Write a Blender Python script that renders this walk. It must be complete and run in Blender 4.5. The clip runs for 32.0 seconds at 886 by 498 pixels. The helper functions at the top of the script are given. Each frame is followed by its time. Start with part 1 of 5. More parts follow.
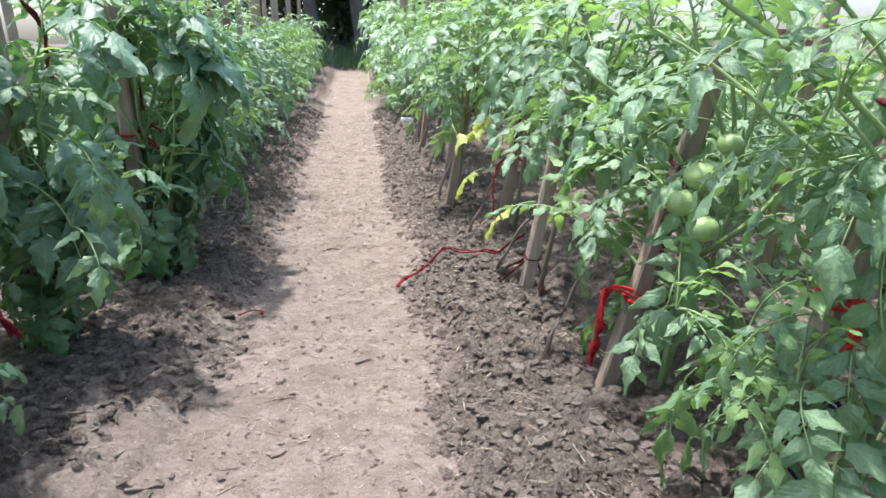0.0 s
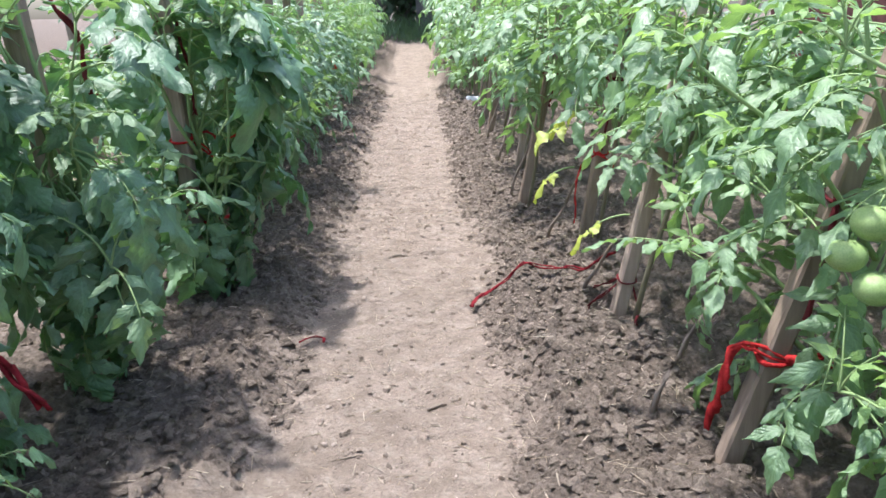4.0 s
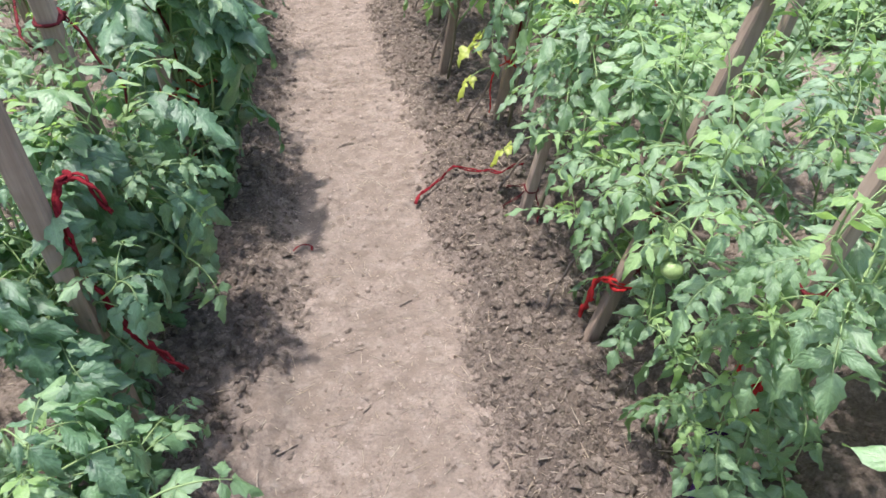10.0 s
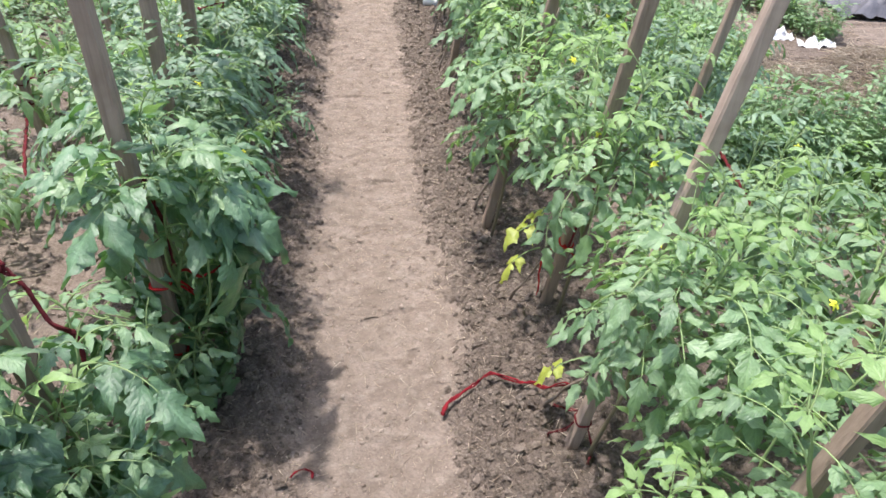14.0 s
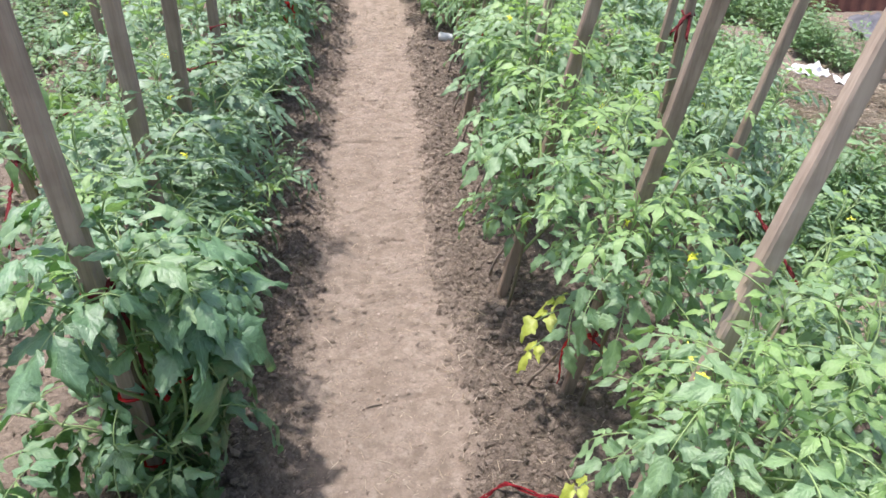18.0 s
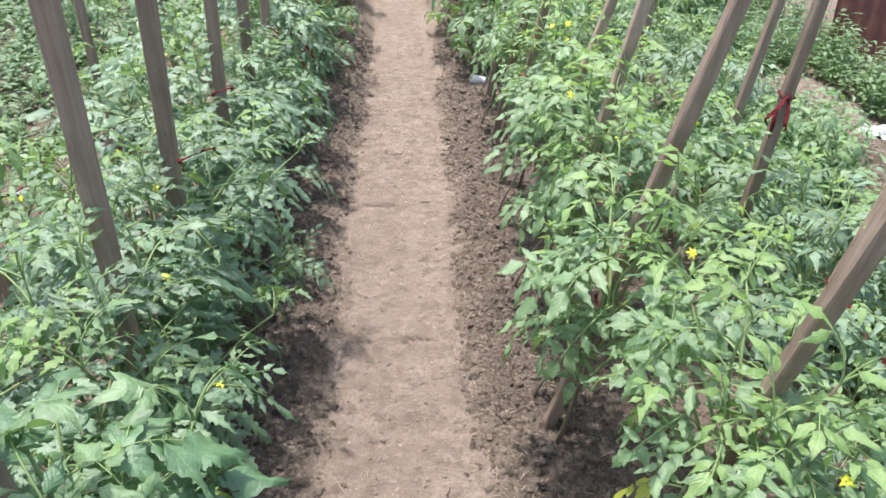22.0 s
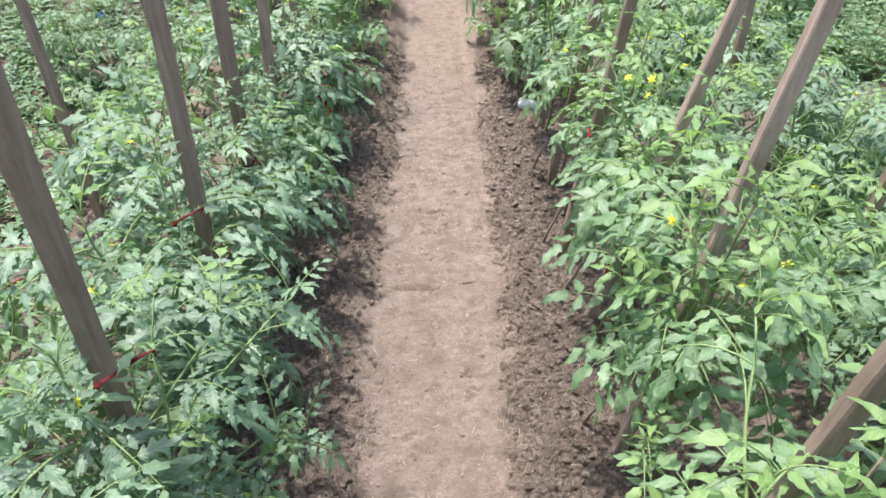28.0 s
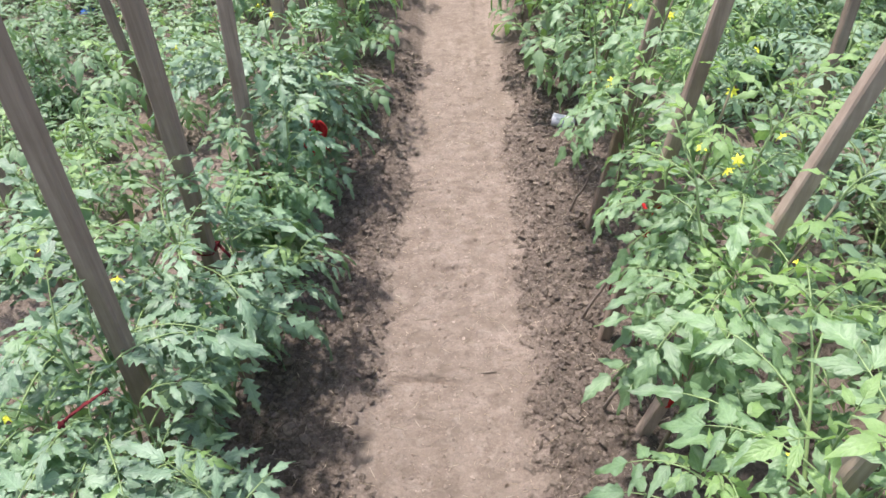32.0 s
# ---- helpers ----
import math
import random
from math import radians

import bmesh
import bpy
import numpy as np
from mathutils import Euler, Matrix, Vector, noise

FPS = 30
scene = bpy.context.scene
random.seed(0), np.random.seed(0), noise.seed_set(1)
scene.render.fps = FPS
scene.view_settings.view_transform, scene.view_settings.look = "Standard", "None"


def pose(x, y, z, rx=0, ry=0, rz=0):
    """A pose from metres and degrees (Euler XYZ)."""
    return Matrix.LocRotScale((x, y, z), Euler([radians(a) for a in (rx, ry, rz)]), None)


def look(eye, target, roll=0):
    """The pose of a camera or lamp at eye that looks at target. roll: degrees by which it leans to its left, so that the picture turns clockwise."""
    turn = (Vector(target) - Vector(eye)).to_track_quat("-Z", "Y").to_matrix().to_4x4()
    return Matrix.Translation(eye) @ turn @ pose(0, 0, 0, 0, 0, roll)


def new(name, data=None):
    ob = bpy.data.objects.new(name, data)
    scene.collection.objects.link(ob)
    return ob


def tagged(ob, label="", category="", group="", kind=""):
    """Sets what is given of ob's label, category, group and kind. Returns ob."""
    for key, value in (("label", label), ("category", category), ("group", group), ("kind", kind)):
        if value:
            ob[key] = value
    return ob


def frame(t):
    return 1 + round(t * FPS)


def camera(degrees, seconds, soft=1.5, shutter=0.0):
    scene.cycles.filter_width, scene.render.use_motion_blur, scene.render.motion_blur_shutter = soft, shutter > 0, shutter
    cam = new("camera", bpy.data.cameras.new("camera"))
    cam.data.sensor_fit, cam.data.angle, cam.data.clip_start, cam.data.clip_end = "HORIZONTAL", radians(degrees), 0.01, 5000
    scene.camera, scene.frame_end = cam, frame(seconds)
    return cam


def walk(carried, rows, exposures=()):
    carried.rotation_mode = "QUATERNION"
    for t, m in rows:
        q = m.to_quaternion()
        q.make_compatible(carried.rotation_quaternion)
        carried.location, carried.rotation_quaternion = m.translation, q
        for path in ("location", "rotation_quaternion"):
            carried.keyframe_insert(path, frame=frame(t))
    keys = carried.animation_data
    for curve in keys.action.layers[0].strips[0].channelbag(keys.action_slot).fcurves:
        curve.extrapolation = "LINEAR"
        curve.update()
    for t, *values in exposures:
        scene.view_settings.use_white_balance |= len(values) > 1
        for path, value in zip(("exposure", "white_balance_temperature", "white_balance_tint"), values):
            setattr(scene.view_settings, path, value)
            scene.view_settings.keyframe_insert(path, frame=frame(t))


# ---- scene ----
cam = camera(64.2, 32.0, soft=1.55)
PATH = [
    (0, (0.248, 0.109, 0.81), (0.475, 2.018, 0.259), 0.4),
    (0.5, (0.231, 0.111, 0.816), (0.415, 2.024, 0.263), 0.2),
    (1, (0.226, 0.109, 0.824), (0.368, 2.022, 0.259), -0.5),
    (1.5, (0.219, 0.111, 0.823), (0.33, 2.023, 0.248), -1.1),
    (2, (0.213, 0.112, 0.823), (0.302, 2.024, 0.241), -2.0),
    (2.5, (0.218, 0.112, 0.828), (0.292, 2.023, 0.241), -2.5),
    (4.5, (0.22, 0.445, 0.953), (0.293, 2.318, 0.257), 0.1),
    (5, (0.208, 0.362, 1.164), (0.414, 2.094, 0.185), -2.0),
    (5.5, (0.173, 0.274, 1.395), (0.419, 1.917, 0.282), -1.7),
    (6, (0.188, 0.214, 1.531), (0.482, 1.814, 0.367), 0.9),
    (6.5, (0.189, 0.182, 1.594), (0.502, 1.766, 0.414), 1.7),
    (7, (0.183, 0.175, 1.598), (0.445, 1.759, 0.405), 1.0),
    (7.5, (0.146, 0.178, 1.584), (0.406, 1.77, 0.401), -0.1),
    (8, (0.103, 0.164, 1.601), (0.462, 1.751, 0.439), -0.2),
    (8.5, (0.068, 0.107, 1.678), (0.333, 1.663, 0.45), 0.5),
    (9, (0.058, 0.083, 1.679), (0.284, 1.617, 0.416), -0.5),
    (9.5, (0.04, 0.064, 1.674), (0.306, 1.578, 0.396), 1.3),
    (10, (0.034, 0.075, 1.706), (0.324, 1.599, 0.443), 0.5),
    (10.5, (0.082, 0.154, 1.762), (0.327, 1.722, 0.545), -0.3),
    (11, (0.133, 0.228, 1.786), (0.301, 1.83, 0.601), 0.4),
    (11.5, (0.137, 0.297, 1.806), (0.295, 1.91, 0.633), 0.3),
    (12, (0.115, 0.43, 1.842), (0.353, 2.04, 0.679), 1.2),
    (12.5, (0.081, 0.485, 1.859), (0.369, 2.096, 0.709), 0.9),
    (13, (0.08, 0.552, 1.864), (0.411, 2.163, 0.727), 0.2),
    (13.5, (0.111, 0.675, 1.873), (0.374, 2.3, 0.737), 1.2),
    (14, (0.138, 0.771, 1.883), (0.34, 2.399, 0.738), 2.4),
    (14.5, (0.165, 0.826, 1.886), (0.324, 2.427, 0.697), 1.9),
    (15, (0.184, 0.866, 1.897), (0.309, 2.463, 0.699), 1.0),
    (15.5, (0.202, 0.917, 1.895), (0.315, 2.554, 0.751), 0.9),
    (17.5, (0.223, 1.019, 1.92), (0.337, 2.681, 0.813), 1.4),
    (18, (0.204, 1.123, 1.934), (0.352, 2.78, 0.823), 1.4),
    (18.5, (0.191, 1.237, 1.944), (0.373, 2.855, 0.782), 0.3),
    (19, (0.152, 1.317, 1.95), (0.364, 2.908, 0.756), 0.5),
    (19.5, (0.127, 1.374, 1.957), (0.355, 2.959, 0.758), 1.7),
    (20, (0.106, 1.448, 1.957), (0.334, 3.034, 0.759), 1.6),
    (20.5, (0.091, 1.519, 1.957), (0.302, 3.105, 0.757), 1.3),
    (21, (0.12, 1.617, 1.961), (0.293, 3.24, 0.806), 2.4),
    (21.5, (0.135, 1.708, 1.969), (0.274, 3.354, 0.842), 3.1),
    (22, (0.143, 1.777, 1.967), (0.259, 3.453, 0.881), 2.8),
    (22.5, (0.158, 1.824, 1.968), (0.233, 3.522, 0.914), 2.5),
    (23, (0.16, 1.863, 1.976), (0.183, 3.577, 0.946), 2.0),
    (23.5, (0.163, 1.899, 1.983), (0.147, 3.62, 0.965), 0.9),
    (24, (0.159, 1.96, 1.962), (0.15, 3.644, 0.883), 0.3),
    (24.5, (0.144, 2.068, 1.959), (0.2, 3.731, 0.851), 0.4),
    (26.5, (0.12, 2.453, 2.001), (0.231, 4.042, 0.791), 1.8),
    (27, (0.13, 2.508, 2.043), (0.204, 4.095, 0.827), -0.1),
    (27.5, (0.164, 2.604, 2.048), (0.201, 4.211, 0.858), -0.3),
    (28, (0.184, 2.707, 2.048), (0.169, 4.335, 0.886), -0.8),
    (28.5, (0.162, 2.824, 2.051), (0.141, 4.475, 0.924), -1.8),
    (29, (0.133, 2.968, 2.06), (0.114, 4.633, 0.952), -2.7),
    (29.5, (0.104, 3.071, 2.072), (0.14, 4.729, 0.954), -2.3),
    (30, (0.12, 3.156, 2.071), (0.223, 4.832, 0.984), -2.8),
    (30.5, (0.139, 3.244, 2.082), (0.19, 4.935, 1.015), -2.0),
    (31, (0.172, 3.339, 2.09), (0.153, 5.006, 0.985), -2.9),
    (31.5, (0.203, 3.429, 2.078), (0.143, 5.018, 0.866), -3.0),
    (32, (0.243, 3.499, 2.073), (0.138, 5.05, 0.816), -3.1),
]
walk(cam, [(t, look(eye, target, roll)) for t, eye, target, roll in PATH], [(0, 1.36, 5930, 14.0), (2.2, 1.45, 5930, 14.0), (5, 1.32, 5980, 14.5), (7, 1.18, 6100, 15.5), (9, 1.14, 6150, 16.0), (15, 1.04, 6300, 16.5), (21, 1.04, 6330, 16.5), (28, 1.04, 6300, 16.5), (32, 1.0, 6330, 17.5)])

# ---- light ----
SUN = Vector((-0.19, 0.13, 0.97)).normalized()
world = bpy.data.worlds.new("sky")
scene.world = world
world.use_nodes = True
wn = world.node_tree.nodes
sky = wn.new("ShaderNodeTexSky")
sky.sky_type, sky.sun_disc = "NISHITA", False
sky.sun_elevation, sky.sun_rotation = math.asin(SUN.z), math.atan2(SUN.x, SUN.y)
sky.dust_density, sky.ozone_density = 3.0, 1.0
wn["Background"].inputs["Strength"].default_value = 0.15
world.node_tree.links.new(sky.outputs[0], wn["Background"].inputs["Color"])
sun = new("sun", bpy.data.lights.new("sun", "SUN"))
sun.data.energy, sun.data.angle, sun.data.color = 2.8, radians(2.0), (1.0, 0.96, 0.91)
sun.matrix_world = look(SUN * 30, (0, 0, 0))


# ---- materials ----
class Mat:
    """A node material with short ways to add nodes."""

    def __init__(self, name, rough=0.8, metal=0.0, spec=0.4):
        self.m = bpy.data.materials.new(name)
        self.m.use_nodes = True
        self.t = self.m.node_tree
        self.b = self.t.nodes["Principled BSDF"]
        self.out = self.t.nodes["Material Output"]
        self.b.inputs["Roughness"].default_value = rough
        self.b.inputs["Metallic"].default_value = metal
        self.b.inputs["Specular IOR Level"].default_value = spec

    def node(self, kind, **inputs):
        n = self.t.nodes.new(kind)
        for key, value in inputs.items():
            self.put(n.inputs[key.replace("_", " ")], value)
        return n

    def put(self, socket, value):
        if hasattr(value, "is_linked"):
            self.t.links.new(value, socket)
        elif isinstance(value, tuple) and len(value) == 3 and socket.type == "RGBA":
            socket.default_value = (*value, 1)
        else:
            socket.default_value = value

    def coords(self, name="Object"):
        return self.t.nodes.new("ShaderNodeTexCoord").outputs[name]

    def noise(self, vector, scale, detail=4.0, rough=0.6):
        n = self.node("ShaderNodeTexNoise", Scale=scale, Detail=detail, Roughness=rough)
        self.t.links.new(vector, n.inputs["Vector"])
        return n.outputs["Fac"]

    def grey(self, fac, a, b, lo=0.0, hi=1.0):
        n = self.node("ShaderNodeMapRange", Value=fac)
        for i, v in enumerate((a, b, lo, hi)):
            n.inputs[i + 1].default_value = v
        return n.outputs[0]

    def mix(self, fac, a, b, how="MIX"):
        n = self.t.nodes.new("ShaderNodeMix")
        n.data_type, n.blend_type = "RGBA", how
        self.put(n.inputs[0], fac), self.put(n.inputs[6], a), self.put(n.inputs[7], b)
        return n.outputs[2]

    def maths(self, how, a, b=0.0):
        n = self.t.nodes.new("ShaderNodeMath")
        n.operation = how
        self.put(n.inputs[0], a), self.put(n.inputs[1], b)
        return n.outputs[0]

    def chance(self):
        return self.t.nodes.new("ShaderNodeObjectInfo").outputs["Random"]

    def colour(self, value):
        self.put(self.b.inputs["Base Color"], value)
        return self

    def bump(self, height, strength=0.5, distance=0.01):
        n = self.node("ShaderNodeBump", Strength=strength, Distance=distance, Height=height)
        self.t.links.new(n.outputs[0], self.b.inputs["Normal"])
        return self


def soil_material():
    s = Mat("garden_soil", 0.95, 0, 0.15)
    p = s.coords()
    bed = s.node("ShaderNodeAttribute")
    bed.attribute_name = "bed"
    grain, blotch, crumb = s.noise(p, 90, 5, 0.7), s.noise(p, 4.5, 4, 0.6), s.noise(p, 28, 4, 0.65)
    path = s.mix(s.grey(grain, 0.3, 0.7), (0.235, 0.187, 0.146), (0.43, 0.352, 0.282))
    spots = s.noise(p, 13, 3, 0.55)
    path = s.mix(s.grey(spots, 0.46, 0.66, 0.0, 0.65), path, (0.18, 0.14, 0.105))
    path = s.mix(s.grey(blotch, 0.38, 0.68, 0.0, 0.75), path, (0.235, 0.187, 0.142))
    path = s.mix(s.grey(crumb, 0.54, 0.7, 0.0, 0.6), path, (0.43, 0.365, 0.295))
    dark = s.mix(s.grey(grain, 0.3, 0.7), (0.088, 0.069, 0.053), (0.245, 0.198, 0.154))
    dark = s.mix(s.grey(crumb, 0.52, 0.7, 0.0, 0.5), dark, (0.31, 0.252, 0.21))
    s.colour(s.mix(bed.outputs["Fac"], path, dark))
    lump = s.node("ShaderNodeTexVoronoi", Scale=70.0, Vector=s.mix(0.02, p, s.t.nodes.new("ShaderNodeTexNoise").outputs["Color"]))
    rough = s.mix(bed.outputs["Fac"], s.mix(0.6, s.noise(p, 150, 4, 0.7), s.noise(p, 42, 6, 0.75)), s.mix(0.7, s.grey(lump.outputs["Distance"], 0.0, 0.7, 1.0, 0.0), s.noise(p, 48, 8, 0.8)))
    s.bump(rough, 1.0, 0.024)
    return s.m


def clod_material(name, a, b):
    s = Mat(name, 0.95, 0, 0.15)
    isle = s.t.nodes.new("ShaderNodeNewGeometry").outputs["Random Per Island"]
    tone = s.mix(isle, a, b)
    s.colour(s.mix(s.grey(s.noise(s.coords(), 120, 4), 0.35, 0.7, 0, 0.5), tone, tuple(c * 1.5 for c in b)))
    s.bump(s.noise(s.coords(), 110, 5, 0.75), 1.0, 0.02)
    return s.m


def leaf_material(name, low, high, glow, through_light=0.34, rough=0.41):
    s = Mat(name, rough, 0, 1.0)
    uv = s.coords("UV")
    sep = s.node("ShaderNodeSeparateXYZ", Vector=uv)
    across = s.maths("ABSOLUTE", s.maths("SUBTRACT", sep.outputs[0], 0.5))
    rib = s.grey(across, 0.0, 0.05, 1.0, 0.0)
    slant = s.maths("SUBTRACT", s.maths("MULTIPLY", sep.outputs[1], 6.0), s.maths("MULTIPLY", across, 4.0))
    cushion = s.maths("MULTIPLY", s.maths("PINGPONG", slant, 0.5), 2.0)
    vein = s.grey(cushion, 0.0, 0.25, 1.0, 0.0)
    veins = s.maths("MAXIMUM", rib, s.maths("MULTIPLY", vein, 0.55))
    p = s.coords()
    blot = s.noise(p, 22, 4, 0.6)
    isle = s.t.nodes.new("ShaderNodeNewGeometry").outputs["Random Per Island"]
    tone = s.mix(s.maths("ADD", s.maths("MULTIPLY", s.chance(), 0.7), s.maths("MULTIPLY", isle, 0.3)), low, high)
    tone = s.mix(s.grey(blot, 0.35, 0.7, 0.0, 0.4), tone, tuple(c * 1.35 for c in high))
    tone = s.mix(s.grey(s.noise(p, 130, 3, 0.6), 0.52, 0.7, 0.0, 0.3), tone, tuple(c * 0.6 for c in low))
    tone = s.mix(s.maths("MULTIPLY", veins, 0.22), tone, tuple(min(1, c * 1.9 + 0.02) for c in high))
    s.colour(tone)
    s.put(s.b.inputs["Roughness"], s.grey(blot, 0.3, 0.7, rough - 0.07, rough + 0.14))
    swell = s.maths("MULTIPLY", s.maths("POWER", cushion, 0.6), s.grey(across, 0.0, 0.12, 0.0, 1.0))
    s.bump(s.mix(0.14, s.noise(p, 55, 5, 0.65), swell), 0.75, 0.007)
    tr = s.node("ShaderNodeBsdfTranslucent", Color=glow)
    mixer = s.t.nodes.new("ShaderNodeMixShader")
    mixer.inputs[0].default_value = through_light
    s.t.links.new(s.b.outputs[0], mixer.inputs[1])
    s.t.links.new(tr.outputs[0], mixer.inputs[2])
    s.t.links.new(mixer.outputs[0], s.out.inputs["Surface"])
    return s.m


def stem_material(name, a, b):
    s = Mat(name, 0.55, 0, 0.4)
    s.colour(s.mix(s.noise(s.coords(), 30, 4), a, b))
    s.bump(s.noise(s.coords(), 160, 3), 0.3, 0.003)
    return s.m


def wood_material(name, a, b, stain):
    s = Mat(name, 0.85, 0, 0.25)
    p = s.coords()
    stretch = s.node("ShaderNodeMapping", Vector=p)
    stretch.inputs["Scale"].default_value = (34, 34, 1.6)
    grain = s.noise(stretch.outputs[0], 1.6, 6, 0.65)
    blot = s.noise(p, 5, 4, 0.6)
    tone = s.mix(s.grey(grain, 0.3, 0.7), a, b)
    tone = s.mix(s.grey(blot, 0.45, 0.72, 0, 0.7), tone, stain)
    tone = s.mix(s.maths("MULTIPLY", s.chance(), 0.45), tone, tuple(c * 0.6 for c in a))
    s.colour(tone)
    s.bump(grain, 0.6, 0.006)
    return s.m


def cloth_material(name, a, b):
    s = Mat(name, 0.9, 0, 0.2)
    s.colour(s.mix(s.grey(s.noise(s.coords(), 45, 4), 0.3, 0.7), a, b))
    s.bump(s.noise(s.coords(), 260, 3), 0.9, 0.005)
    return s.m


def plain_material(name, a, b, rough=0.6, scale=20.0):
    s = Mat(name, rough, 0, 0.4)
    s.colour(s.mix(s.grey(s.noise(s.coords(), scale, 4), 0.35, 0.68), a, b))
    s.bump(s.noise(s.coords(), scale * 5, 3), 0.25, 0.003)
    return s.m


SOIL = soil_material()
CLOD = clod_material("dark_clods", (0.08, 0.064, 0.049), (0.3, 0.245, 0.192))
CRUMB = clod_material("path_crumbs", (0.2, 0.15, 0.11), (0.5, 0.41, 0.33))
STRAW = clod_material("dry_straw", (0.3, 0.23, 0.15), (0.55, 0.47, 0.36))
LEAF_DARK = leaf_material("tomato_leaf_dark", (0.023, 0.066, 0.03), (0.15, 0.275, 0.125), (0.2, 0.45, 0.08), 0.2)
LEAF_GREY = leaf_material("tomato_leaf_grey_green", (0.042, 0.095, 0.05), (0.222, 0.345, 0.19), (0.24, 0.46, 0.11), 0.2)
LEAF_LIGHT = leaf_material("tomato_leaf_light", (0.06, 0.124, 0.055), (0.225, 0.355, 0.16), (0.34, 0.58, 0.12), 0.26)
LEAF_YOUNG = leaf_material("tomato_leaf_young", (0.15, 0.265, 0.085), (0.275, 0.425, 0.145), (0.42, 0.68, 0.13), 0.38)
LEAF_YELLOW = leaf_material("tomato_leaf_yellowing", (0.34, 0.42, 0.06), (0.5, 0.56, 0.09), (0.65, 0.74, 0.1), 0.4)
TREE_LEAF = leaf_material("tree_leaf", (0.045, 0.085, 0.04), (0.1, 0.165, 0.07), (0.16, 0.28, 0.08), 0.2)
STEM = stem_material("tomato_stem", (0.17, 0.26, 0.09), (0.29, 0.39, 0.16))
STEM_OLD = stem_material("woody_tomato_stem", (0.13, 0.11, 0.07), (0.22, 0.2, 0.11))
WOOD = wood_material("weathered_stake_wood", (0.245, 0.183, 0.13), (0.46, 0.36, 0.268), (0.17, 0.118, 0.08))
WOOD_PALE = wood_material("pale_stake_wood", (0.32, 0.243, 0.18), (0.54, 0.43, 0.325), (0.23, 0.17, 0.12))
TWIG = wood_material("dry_twig", (0.2, 0.16, 0.12), (0.36, 0.3, 0.24), (0.12, 0.09, 0.07))
BARK = wood_material("tree_bark", (0.11, 0.095, 0.08), (0.2, 0.175, 0.15), (0.07, 0.06, 0.052))
RED = cloth_material("red_cloth", (0.34, 0.014, 0.016), (0.62, 0.045, 0.04))
CRIMSON = cloth_material("crimson_cloth", (0.11, 0.007, 0.011), (0.26, 0.017, 0.024))
MAROON = cloth_material("faded_maroon_cloth", (0.075, 0.009, 0.011), (0.17, 0.026, 0.028))
PURPLE = cloth_material("purple_cloth", (0.035, 0.012, 0.07), (0.09, 0.03, 0.15))
FRUIT = plain_material("green_tomato_skin", (0.24, 0.35, 0.12), (0.34, 0.45, 0.18), 0.28, 12)
PETAL = plain_material("yellow_petal", (0.8, 0.8, 0.05), (0.88, 0.88, 0.1), 0.6, 60)
WHITE = plain_material("white_plastic", (0.68, 0.68, 0.66), (0.8, 0.8, 0.78), 0.4, 14)
RUST = plain_material("rust_brown_sheet", (0.13, 0.05, 0.035), (0.2, 0.085, 0.055), 0.7, 9)
GREY = plain_material("grey_tarp", (0.09, 0.09, 0.1), (0.14, 0.14, 0.15), 0.6, 9)
BLUE = plain_material("blue_plastic", (0.03, 0.12, 0.4), (0.05, 0.18, 0.5), 0.4, 20)
GRASS = leaf_material("grass_blade", (0.05, 0.1, 0.03), (0.1, 0.17, 0.05), (0.16, 0.28, 0.06), 0.3)


